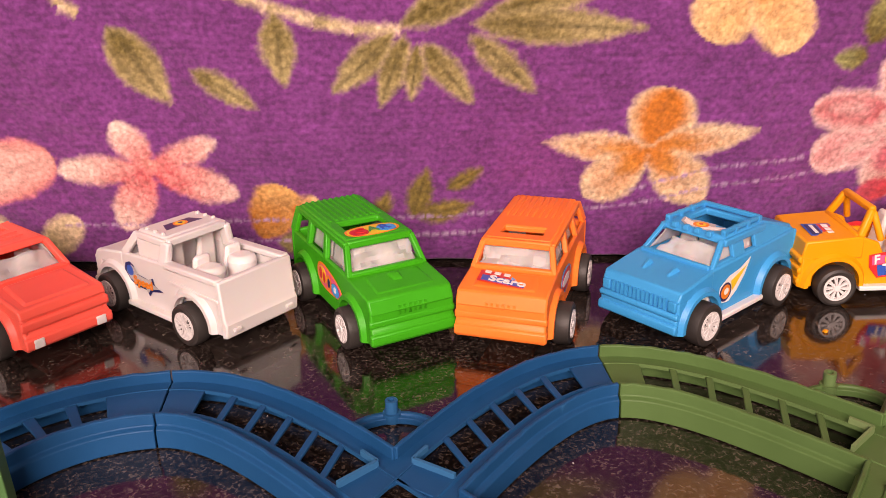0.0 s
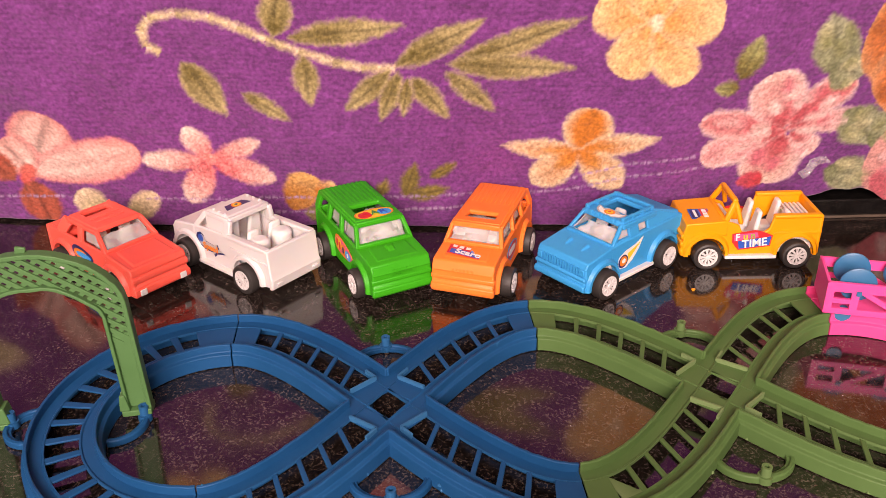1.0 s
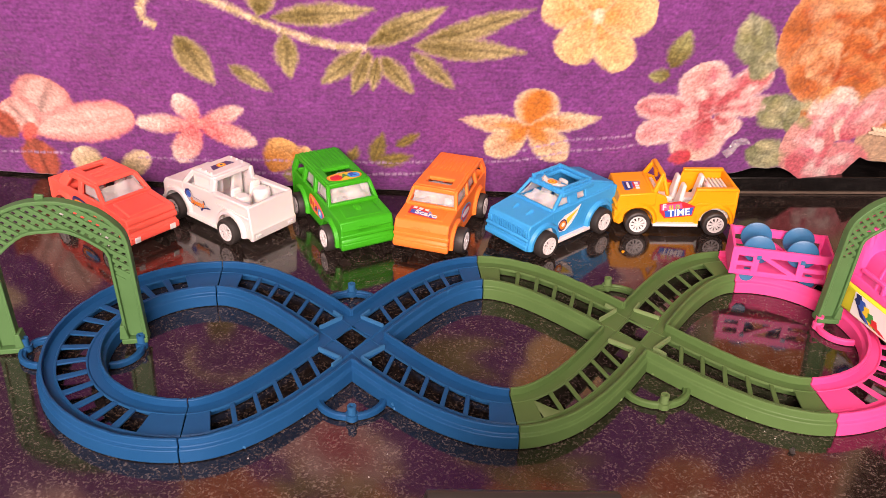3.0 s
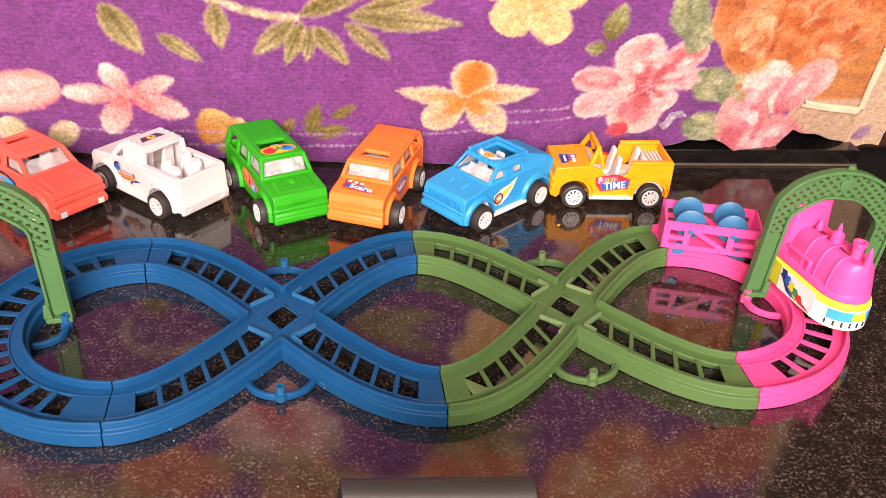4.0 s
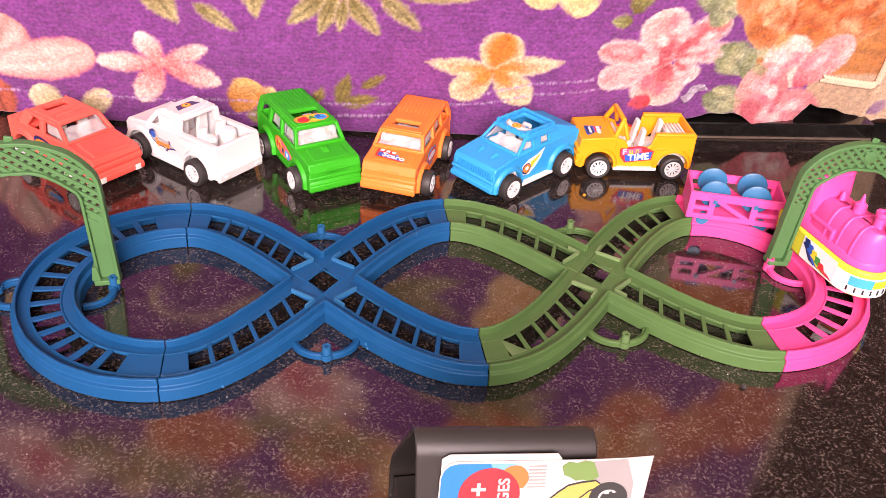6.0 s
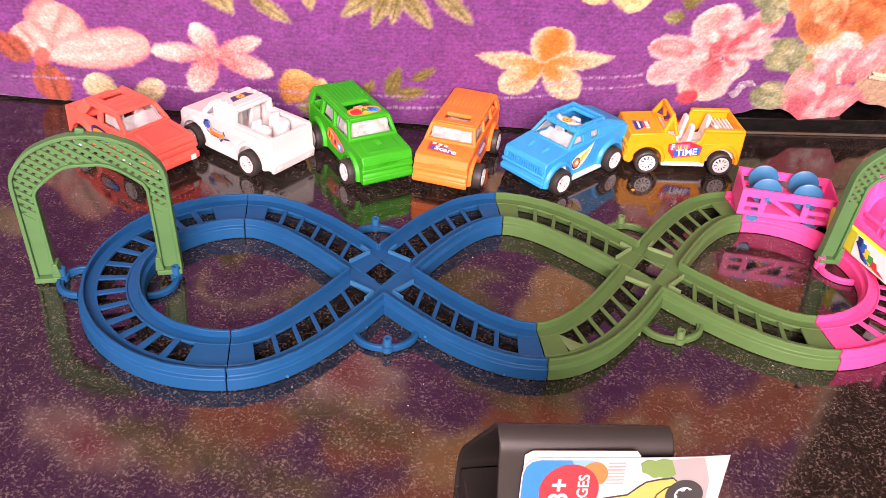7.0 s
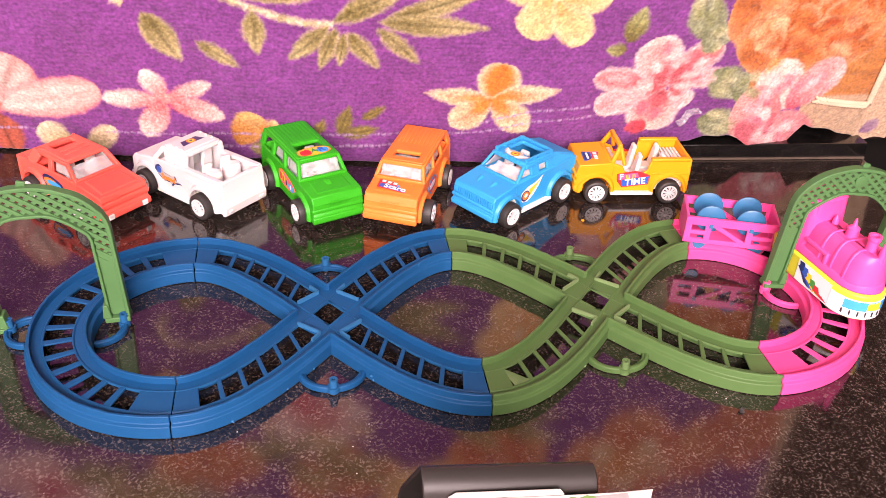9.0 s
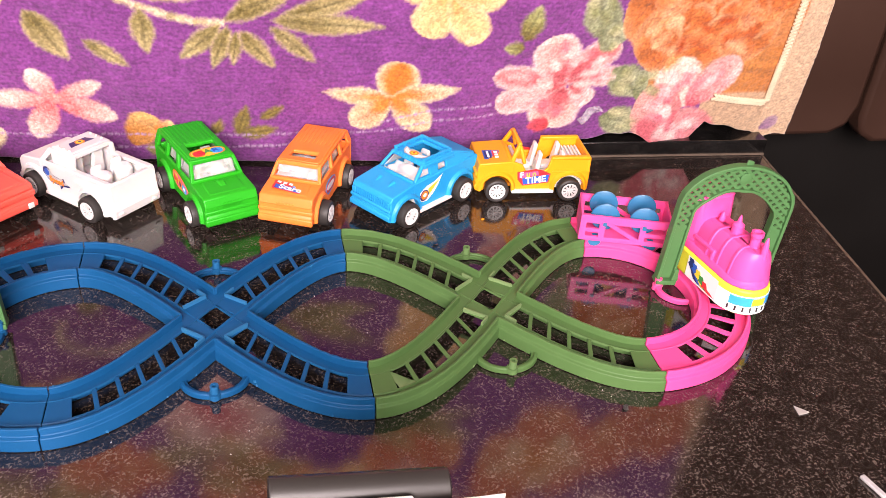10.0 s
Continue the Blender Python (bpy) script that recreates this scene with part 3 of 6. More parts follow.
def braid(points, n, wide):
    """A plaited cord: slanted stitches in two rows."""
    bm = bmesh.new()
    for k in range(n):
        f = k / n
        j = f * (len(points) - 1)
        i = int(j)
        a, b = Vector((*points[i], 0)), Vector((*points[i + 1], 0))
        c = a.lerp(b, j - i)
        d = (b - a).normalized()
        s = Vector((-d.y, d.x, 0))
        for sg in (-1, 1):
            p = c + s * sg * wide * 0.55
            q = c + d * wide * 0.7
            p3, q3 = on_blanket(p.x, p.y, 0.0018), on_blanket(q.x, q.y, 0.0034)
            beam(bm, p3, q3, wide * 0.42, wide * 0.36, (0, -1, 0))
    return bm


part("braid_trim", braid([(0.397, 0.050), (0.392, 0.10), (0.386, 0.16), (0.380, 0.24)], 52, 0.0056), BRAID, blanket, "cream plaited braid", 0.0004)
part("braid_trim", braid([(0.338, 0.060), (0.366, 0.055), (0.394, 0.050)], 16, 0.0056), BRAID, blanket, "cream plaited braid", 0.0004)

# ---------- the toy railway ----------
S, LANE, HW = 0.175, 0.0735, 0.0162          # seam spacing, lane line, half width
Z_FLOOR, Z_TOP = 0.0094, 0.0140


def cross_line(sign, x0, n=120):
    """The S-shaped lane of a crossing piece, from seam to seam."""
    pts = []
    for i in range(n + 1):
        uu = -1 + 2 * i / n
        y = sign * LANE * (1.5 * uu - 0.5 * uu ** 3)
        dy = sign * LANE * (1.5 - 1.5 * uu * uu) / (S / 2)
        ln = math.hypot(1, dy)
        pts.append((x0 + uu * (S / 2 - 0.0003), y, -dy / ln, 1 / ln))
    return pts


def loop_line(side, n=120):
    pts = []
    for i in range(n + 1):
        a = math.pi / 2 + math.pi * i / n
        c, s = math.cos(a), math.sin(a)
        pts.append((side * (S - LANE * c * 1.0 + 0.0003), LANE * s, -side * c, s))
    return pts


def lengths(line):
    acc = [0.0]
    for a, b in zip(line, line[1:]):
        acc.append(acc[-1] + math.hypot(b[0] - a[0], b[1] - a[1]))
    return acc


def stretch(line, acc, s0, s1, step=0.002):
    """The part of a line between two lengths, with points at both ends."""
    out = []
    n = max(1, int((s1 - s0) / step))
    for k in range(n + 1):
        s = s0 + (s1 - s0) * k / n
        i = min(max(int(np.searchsorted(acc, s)) - 1, 0), len(line) - 2)
        f = (s - acc[i]) / max(1e-9, acc[i + 1] - acc[i])
        out.append(tuple(p + (q - p) * f for p, q in zip(line[i], line[i + 1])))
    return out


def wall_section(sg):
    """A side wall with its lower flange on the outside."""
    o = [(HW - 0.0014, Z_TOP), (HW + 0.0003, Z_TOP), (HW + 0.0005, Z_TOP - 0.0007), (HW + 0.0002, 0.0096), (HW + 0.0003, 0.0090), (HW + 0.0024, 0.0082), (HW + 0.0027, 0.0004), (HW - 0.0012, 0.0004)]
    return [(sg * a, z) for a, z in o]


def rough_rim(bm):
    """Uneven moulded edges along a wall's top and foot."""
    for q in bm.verts:
        if q.co.z > Z_TOP - 0.0004:
            q.co.z += 0.00045 * noise.noise(q.co * 260)
        elif q.co.z < 0.001:
            k = 1 + 0.0012 * max(0.0, noise.noise(q.co * 420))
            q.co.x, q.co.y = q.co.x * k, q.co.y * k


def skewed(path, s0, s1, mid):
    """Turns the bars of a crossing towards the straight-across direction, away from its middle."""
    out = []
    for k, (x, y, nx, ny) in enumerate(path):
        s_ = s0 + (s1 - s0) * k / max(1, len(path) - 1)
        f = 0.60 * min(1.0, max(0.0, (abs(s_ - mid) - 0.020) / 0.010))
        bx, by = nx * (1 - f), ny * (1 - f) + f
        d = bx * nx + by * ny
        out.append((x, y, bx / d, by / d))
    return out


def lane_parts(line, mat, parent, gaps, drop=0.0, keep=None):
    """Side walls, running strips and the bars between the floor openings of one lane."""
    acc = lengths(line)
    total = acc[-1]
    for sg in (-1, 1):
        run = []
        for s in np.linspace(0, total, int(total / 0.0005)):
            p = stretch(line, acc, max(0, s - 1e-6), s)[-1]
            q = (p[0] + sg * p[2] * HW, p[1] + sg * p[3] * HW)
            if keep is None or keep(*q):
                run.append(p)
            elif run:
                bm = bmesh.new()
                sweep(bm, run[::3] + [run[-1]], wall_section(sg))
                rough_rim(bm)
                part("side_wall", bm, mat, parent, "", 0.00045)
                run = []
        if len(run) > 2:
            bm = bmesh.new()
            sweep(bm, run[:-1:3] + [run[-1]], wall_section(sg))
            rough_rim(bm)
            part("side_wall", bm, mat, parent, "", 0.00045)
        bm = bmesh.new()
        a, b = (0.0080, HW - 0.0010)
        sec = [(sg * a, Z_FLOOR + 0.0007 - drop), (sg * (a + 0.0008), Z_FLOOR + 0.0007 - drop), (sg * (a + 0.0014), Z_FLOOR - drop), (sg * b, Z_FLOOR - drop), (sg * b, Z_FLOOR - 0.0009 - drop), (sg * a, Z_FLOOR - 0.0009 - drop)]
        sweep(bm, stretch(line, acc, 0, total), sec)
        part("running_strip", bm, mat, parent)
    # bars fill the middle between the openings
    last = 0.0
    for g0, g1 in gaps(total):
        bm = bmesh.new()
        sec = [(-0.0081, Z_FLOOR - drop + 0.0004), (0.0081, Z_FLOOR - drop + 0.0004), (0.0081, Z_FLOOR - 0.0008 - drop), (-0.0081, Z_FLOOR - 0.0008 - drop)]
        bar_line = stretch(line, acc, last, g0)
        sweep(bm, bar_line if keep is None else skewed(bar_line, last, g0, total / 2), sec)
        part("sleeper", bm, mat, parent, "", 0.0003)
        last = g1
    bm = bmesh.new()
    bar_line = stretch(line, acc, last, total)
    sweep(bm, bar_line if keep is None else skewed(bar_line, last, total, total / 2), sec)
    part("sleeper", bm, mat, parent, "", 0.0003)


def cross_gaps(total):
    mid, out = total / 2, []
    for k in range(6):
        a = mid - 0.0215 - 0.0142 * k
        out.append((a - 0.0113, a))
    out = out[::-1] + [(mid - 0.0090, mid + 0.0090)]
    for k in range(6):
        a = mid + 0.0215 + 0.0142 * k
        out.append((a, a + 0.0113))
    return out


def loop_gaps(total):
    n = 14
    first, pitch = 0.019, (total - 0.038) / n
    return [(first + pitch * k + 0.002, first + pitch * (k + 1) - 0.002) for k in range(n)]


def tab_ring(c, a0, a1, mat, parent, r=0.0165, peg=None, rx=None):
    """A half ring beside the lane with its hollow peg."""
    rx = rx or r
    bm = bmesh.new()
    path = [(c[0] + rx * math.cos(a), c[1] + r * math.sin(a), math.cos(a), math.sin(a)) for a in np.linspace(a0, a1, 32)]
    sweep(bm, path, [(-0.0026, 0.0004), (0.0016, 0.0004), (0.0016, 0.0036), (0.0010, 0.0042), (-0.0006, 0.0044), (-0.0012, 0.0034), (-0.0026, 0.0032)])
    ring = part("tab_ring", bm, mat, parent, "", 0.0003)
    if peg is not None:
        bm = bmesh.new()
        tube(bm, peg, 0.0025, 0.0040, 0.0098, 18, 0.0012)
        tube(bm, peg, 0.0036, 0.0008, 0.0045, 18)
        part("peg", bm, mat, ring)


def crossing(x0, mat, label):
    root = empty("track_crossing", Matrix.Identity(4), label, "toy track", "pieces of the toy railway")
    inside = lambda sign: (lambda x, y: abs(y - sign * LANE * (1.5 * ((x - x0) / (S / 2)) - 0.5 * ((x - x0) / (S / 2)) ** 3))
                           / math.hypot(1, LANE * (1.5 - 1.5 * ((x - x0) / (S / 2)) ** 2) / (S / 2)) > HW - 0.0008)
    lane_parts(cross_line(1, x0), mat, root, cross_gaps, 0.0, inside(-1))
    lane_parts(cross_line(-1, x0), mat, root, cross_gaps, 0.0003, inside(1))
    for sg in (-1, 1):
        tab_ring((x0, sg * 0.0480), 0.0 if sg > 0 else math.pi, math.pi if sg > 0 else 2 * math.pi, mat, root, 0.0152, (x0, sg * 0.0632), 0.0185)
    # short guide ribs beside the first openings
    for ex in (-1, 1):
        for ey in (-1, 1):
            bm = bmesh.new()
            d = Vector((ex * 0.62, ey * 0.785, 0))
            s = Vector((-d.y, d.x, 0)) * (1 if ex * ey > 0 else -1)
            for a, b in ((d * 0.0205 - s * 0.0085, d * 0.0205 + s * 0.0085), (d * 0.0205 + s * 0.0085, d * 0.029 + s * 0.0085)):
                beam(bm, Vector((x0, 0, Z_FLOOR + 0.0012)) + a, Vector((x0, 0, Z_FLOOR + 0.0012)) + b, 0.0012, 0.0030)
            part("guide_rib", bm, mat, root)
    return root


def end_loop(side, mat, label):
    root = empty("track_bend", Matrix.Identity(4), label, "toy track", "pieces of the toy railway")
    lane_parts(loop_line(side), mat, root, loop_gaps)
    ox, ix = side * (S + LANE + HW + 0.004), side * (S + LANE - HW - 0.004)
    a = 0 if side > 0 else math.pi
    tab_ring((ox, 0.006), a - math.pi / 2, a + math.pi / 2, mat, root, 0.0135, (ox + side * 0.0125, 0.010))
    tab_ring((ix, 0.006), a + math.pi / 2, a + 3 * math.pi / 2, mat, root, 0.0155, (ix - side * 0.0145, 0.010))
    return root


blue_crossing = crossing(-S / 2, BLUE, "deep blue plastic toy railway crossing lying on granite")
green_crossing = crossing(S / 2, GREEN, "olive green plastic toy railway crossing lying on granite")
# burrs left by the mould along the feet and rims of the track
def burrs(root, line, mat, places):
    acc_ = lengths(line)
    for k, (f, side_, z, size) in enumerate(places):
        x, y_, nx, ny = stretch(line, acc_, f * acc_[-1] - 1e-5, f * acc_[-1])[-1]
        bm = bmesh.new()
        bmesh.ops.create_icosphere(bm, subdivisions=1, radius=size)
        for q in bm.verts:
            q.co *= 0.75 + 0.5 * noise.noise(q.co * 900 + Vector((k, 0, 0)))
        c = Vector((x + nx * side_, y_ + ny * side_, z))
        bmesh.ops.translate(bm, verts=bm.verts, vec=c)
        part("burr", bm, mat, root)


EDGE_FOOT = HW + 0.0026
burrs(blue_crossing, cross_line(-1, -S / 2), BLUE, ((0.74, -EDGE_FOOT, 0.0040, 0.0015), (0.745, -EDGE_FOOT, 0.0016, 0.0012), (0.93, -EDGE_FOOT, 0.0014, 0.0011)))
burrs(blue_crossing, cross_line(1, -S / 2), BLUE, ((0.10, -EDGE_FOOT, 0.0015, 0.0013), (0.24, -EDGE_FOOT, 0.0014, 0.0010), (0.33, -EDGE_FOOT, 0.0016, 0.0011), (0.02, HW, 0.0136, 0.0009)))
burrs(green_crossing, cross_line(1, S / 2), GREEN, ((0.12, -EDGE_FOOT, 0.0013, 0.0010), (0.26, -EDGE_FOOT, 0.0015, 0.0012)))
burrs(green_crossing, cross_line(-1, S / 2), GREEN, ((0.85, -EDGE_FOOT, 0.0014, 0.0011), (0.62, -EDGE_FOOT, 0.0015, 0.0010)))
# moulding flash half fills one opening of the green crossing
flash_line = cross_line(1, S / 2)
flash_acc = lengths(flash_line)
f0, f1 = cross_gaps(flash_acc[-1])[0]
corner = lambda s_, o_: (lambda q: (q[0] + q[2] * o_, q[1] + q[3] * o_))(stretch(flash_line, flash_acc, s_ - 1e-5, s_)[-1])
bm = bmesh.new()
plate(bm, [corner(f0, -0.0081), corner(f1, -0.0081), corner(f1 - 0.003, -0.005), corner(f0 + 0.003, 0.006), corner(f0 + 0.001, 0.0081), corner(f0, 0.0081)], Z_FLOOR - 0.0007, Z_FLOOR)
part("moulding_flash", bm, GREEN, green_crossing)
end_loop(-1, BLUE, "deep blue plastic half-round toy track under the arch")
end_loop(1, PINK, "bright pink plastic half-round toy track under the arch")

# ---------- the lattice arches ----------
OUTER = [(-0.0424, 0.0), (-0.0424, 0.067), (-0.0395, 0.0770), (-0.029, 0.0885), (-0.013, 0.0955), (0.0, 0.0970), (0.013, 0.0955), (0.029, 0.0885), (0.0395, 0.0770), (0.0424, 0.067), (0.0424, 0.0)]
INNER = [(-0.0315, 0.0), (-0.0315, 0.060), (-0.028, 0.0665), (-0.013, 0.0775), (0.0, 0.0790), (0.013, 0.0775), (0.028, 0.0665), (0.0315, 0.060), (0.0315, 0.0)]


def inside_poly(p, poly):
    r = False
    for (x0, z0), (x1, z1) in zip(poly, poly[1:] + poly[:1]):
        if (z0 > p[1]) != (z1 > p[1]) and p[0] < (x1 - x0) * (p[1] - z0) / (z1 - z0) + x0:
            r = not r
    return r


def eased(line, n=4):
    """The line with its bends rounded off."""
    out = [line[0]]
    for k in range(1, len(line) - 2):
        p = [Vector(line[k + d]) for d in (-1, 0, 1, 2)]
        if k == 1:
            p[0] = p[1] + (p[0] - p[1]).normalized() * (p[2] - p[1]).length
        if k == len(line) - 3:
            p[3] = p[2] + (p[3] - p[2]).normalized() * (p[2] - p[1]).length
        for i in range(n):
            t = i / n
            q = 0.5 * (2 * p[1] + (p[2] - p[0]) * t + (2 * p[0] - 5 * p[1] + 4 * p[2] - p[3]) * t * t + (3 * p[1] - p[0] - 3 * p[2] + p[3]) * t ** 3)
            out.append((q.x, q.y))
    return out + [line[-2], line[-1]]


def arch(m, label, boss=False):
    root = empty("track_arch", m @ Matrix.Diagonal((0.955, 1, 0.955, 1)), label, "toy arch", "arches over the toy railway")
    outer_line, inner_line = eased(OUTER), eased(INNER)
    for line, w in ((outer_line, 0.0024), (inner_line, 0.0019)):
        bm = bmesh.new()
        path = []
        for k, (x, z) in enumerate(line):
            (xa, za), (xb, zb) = line[max(0, k - 1)], line[min(len(line) - 1, k + 1)]
            ln = math.hypot(xb - xa, zb - za)
            path.append((x, z, -(zb - za) / ln, (xb - xa) / ln))
        rows = [[bm.verts.new((x + nx * o, yv, z + nz * o)) for o, yv in ((-w / 2, -0.0031), (w / 2, -0.0031), (w / 2, 0.0031), (-w / 2, 0.0031))] for x, z, nx, nz in path]
        for ra, rb in zip(rows, rows[1:]):
            for k in range(4):
                bm.faces.new((ra[k], ra[(k + 1) % 4], rb[(k + 1) % 4], rb[k]))
        bm.faces.new(rows[0])
        bm.faces.new(rows[-1][::-1])
        for q in bm.verts:
            q.co += Vector((1, 0, 1)) * 0.00035 * noise.noise(q.co * 300)
        part("arch_rim", bm, ARCH, root, "", 0.0004)
    if boss:
        bm = bmesh.new()
        lathe(bm, [(0.0030, -0.0020), (0.0044, -0.0016), (0.0044, 0.0016), (0.0030, 0.0020)], 20)
        ob = part("boss", bm, ARCH, root)
        ob.matrix_local = pose(0, 0, 0.0880)
    ring = outer_line + inner_line[::-1]
    for sg in (-1, 1):
        for k in range(-8, 42):
            off = -0.02 + k * 0.0056
            run = None
            for j in range(0, 260):
                x = -0.047 + j * 0.00036
                z = off + 0.03 + sg * x * 0.78
                ok = z > 0.043 and inside_poly((x, z), ring)
                if ok and run is None:
                    run = (x, z)
                if run is not None and (not ok or j == 259):
                    if x - run[0] > 0.002:
                        bm = bmesh.new()
                        beam(bm, (run[0], sg * 0.0004, run[1]), (x, sg * 0.0004, z), 0.0018, 0.0023, (0, 0, 1))
                        part("lattice_bar", bm, ARCH, root)
                    run = None
    for sg in (-1, 1):
        bm = bmesh.new()
        box(bm, min(sg * 0.032, sg * 0.042), max(sg * 0.032, sg * 0.042), -0.0008, 0.0012, 0.004, 0.049)
        part("leg_panel", bm, ARCH, root)
        bm = bmesh.new()
        box(bm, min(sg * 0.0285, sg * 0.0436), max(sg * 0.0285, sg * 0.0436), -0.0046, 0.0046, 0.0, 0.0034)
        box(bm, min(sg * 0.0275, sg * 0.033), max(sg * 0.0275, sg * 0.033), -0.0042, 0.0042, 0.0034, 0.0130, 0.0014)
        box(bm, min(sg * 0.036, sg * 0.041), max(sg * 0.036, sg * 0.041), -0.002, 0.002, -0.004, 0.0)
        part("foot", bm, ARCH, root, "", 0.0005)
    bm = bmesh.new()
    beam(bm, (0, 0.001, 0.0965), (0.001, 0.001, 0.1010), 0.005, 0.0018, (0, 1, 0))
    part("top_knob", bm, ARCH, root, "", 0.0006)
    return root


arch(pose(-0.2532, 0.012, 0.0026, -1, -2.5, 2) @ Matrix.Diagonal((1.045, 1, 1.03, 1)), "leaf green plastic lattice arch standing over blue track")
arch(pose(0.2530, 0.010, 0.0026, -1, 4.5, -3), "leaf green plastic lattice arch standing over pink track", True)

# ---------- the toy cars ----------
# A car's own x points ahead, y to its left; wheels stand on z = 0.
WB, WR, BW = 0.030, 0.0098, 0.0200          # half wheelbase, wheel radius, body half width


def arc(cx, cz, r, a0, a1, n=8):
    return [(cx + r * math.cos(radians(a0 + (a1 - a0) * i / n)), cz + r * math.sin(radians(a0 + (a1 - a0) * i / n))) for i in range(n + 1)]


def flank(top, z0=0.0078, rear=-0.0505, front=0.0515):
    """A side outline with both wheel arches; top runs from the front to the rear."""
    return [(rear, z0)] + arc(-WB, WR, 0.0125, 190, -10)[0:] + arc(WB, WR, 0.0125, 190, -10) + [(front, z0)] + top


def wheel_meshes():
    bm = bmesh.new()
    lathe(bm, [(0.0066, -0.0036), (0.0082, -0.0042), (0.0094, -0.0036), (0.0098, -0.0024), (0.0098, 0.0024), (0.0094, 0.0036), (0.0082, 0.0042), (0.0066, 0.0038), (0.0064, 0.0024)], 36)
    tyre = part("wheel", bm, RUBBER, None, "black toy tyre")
    bm = bmesh.new()
    lathe(bm, [(0.0066, 0.0026), (0.0066, 0.0042), (0.0056, 0.0042), (0.0054, 0.0030), (0.0004, 0.0030)], 32)
    for k in range(10):
        a = 2 * math.pi * k / 10
        for da in (-0.10, 0.10):
            beam(bm, (0.0012 * math.cos(a), 0.0034, 0.0012 * math.sin(a)), (0.0058 * math.cos(a + da), 0.0038, 0.0058 * math.sin(a + da)), 0.0007, 0.0012, (0, 1, 0))
    lathe(bm, [(0.0016, 0.0028), (0.0016, 0.0045), (0.0008, 0.0046)], 16)
    rim = part("rim", bm, RIM, None, "white spoked rim")
    bm = bmesh.new()
    for k in range(10):
        a = 2 * math.pi * (k + 0.5) / 10
        q = [(0.0026 * math.cos(a - 0.09), 0.0026 * math.sin(a - 0.09)), (0.0050 * math.cos(a - 0.17), 0.0050 * math.sin(a - 0.17)), (0.0050 * math.cos(a + 0.17), 0.0050 * math.sin(a + 0.17)), (0.0026 * math.cos(a + 0.09), 0.0026 * math.sin(a + 0.09))]
        solid(bm, [(x, 0.0029, z) for x, z in q], [(x, 0.0033, z) for x, z in q])
    gap = part("spoke_gap", bm, RUBBER, None, "dark gaps between the spokes")
    data = (tyre.data, rim.data, gap.data)
    for o in (gap, rim, tyre):
        bpy.data.objects.remove(o)
    return data


TYRE_ME, RIM_ME, GAP_ME = wheel_meshes()


def add_wheels(root, out=0.0222, extra=None):
    for ex in (-1, 1):
        bm = bmesh.new()
        beam(bm, (ex * WB, -out, WR), (ex * WB, out, WR), 0.0022, 0.0022)
        part("axle", bm, DARK, root)
        for sy in (-1, 1):
            w = new("wheel", TYRE_ME)
            w.parent = root
            o = out + (extra if extra and (ex, sy) == (1, 1) else 0.0)
            w.matrix_local = pose(ex * WB, sy * o, WR, 0, 23 * (ex + 2 * sy), 0 if sy > 0 else 180)
            r = new("rim", RIM_ME)
            r.parent = w
            g = new("spoke_gap", GAP_ME)
            g.parent = w


def blob(x0, x1, y0, y1, n=10, pinch=0.0, power=2.4):
    """A rounded outline in a box."""
    out = []
    for k in range(n * 2):
        a = math.pi * k / n
        c, s = math.cos(a), math.sin(a)
        x = math.copysign(abs(c) ** (2 / power), c)
        y = math.copysign(abs(s) ** (2 / power), s) * (1 - pinch * x)
        out.append(((x0 + x1) / 2 + (x1 - x0) / 2 * x, (y0 + y1) / 2 + (y1 - y0) / 2 * y))
    return out


def sticker(parent, m, layers):
    """Flat printed shapes stacked on one another; the first is the backing."""
    base = None
    for i, (poly, key) in enumerate(layers):
        bm = bmesh.new()
        plate(bm, poly, 0.00002 + i * 0.00010, 0.00012 + i * 0.00010)
        ob = part("sticker" if base is None else "sticker_print", bm, STICK[key], parent if base is None else base)
        if base is None:
            base = ob
            ob.matrix_local = m
    return base


def bars(parent, m, rows):
    bm = bmesh.new()
    for x0, x1, y0, y1 in rows:
        box(bm, x0, x1, y0, y1, 0.0002, 0.0004)
    ob = part("sticker_bars", bm, STICK["white"], parent)
    ob.matrix_local = m
    return ob


def side_pose(x, z, sy, tilt=0.0, out=None):
    """The pose of a flat thing on a car's flank: its x runs along the car, its y up."""
    y = sy * ((BW + 0.0004) if out is None else out)
    return pose(x, y, z, 90, 0, 0) @ pose(0, 0, 0, 0, 0, tilt) if sy < 0 else pose(x, y, z, 90, 0, 180) @ pose(0, 0, 0, 0, 0, tilt)


def seats(root, rows, z=0.013, top=0.034):
    for x in rows:
        for sy in (-1, 1):
            bm = bmesh.new()
            box(bm, x - 0.0055, x + 0.0065, sy * 0.0088 - 0.0060, sy * 0.0088 + 0.0060, z, z + 0.006)
            solid(bm, [(x - 0.0075, sy * 0.0088 - 0.006, z + 0.004), (x - 0.0035, sy * 0.0088 - 0.006, z + 0.004), (x - 0.0035, sy * 0.0088 + 0.006, z + 0.004), (x - 0.0075, sy * 0.0088 + 0.006, z + 0.004)],
                  [(x - 0.0100, sy * 0.0088 - 0.0042, top), (x - 0.0070, sy * 0.0088 - 0.0042, top), (x - 0.0070, sy * 0.0088 + 0.0042, top), (x - 0.0100, sy * 0.0088 + 0.0042, top)])
            part("seat", bm, SEATS, root, "frosted white plastic seat", 0.0022)


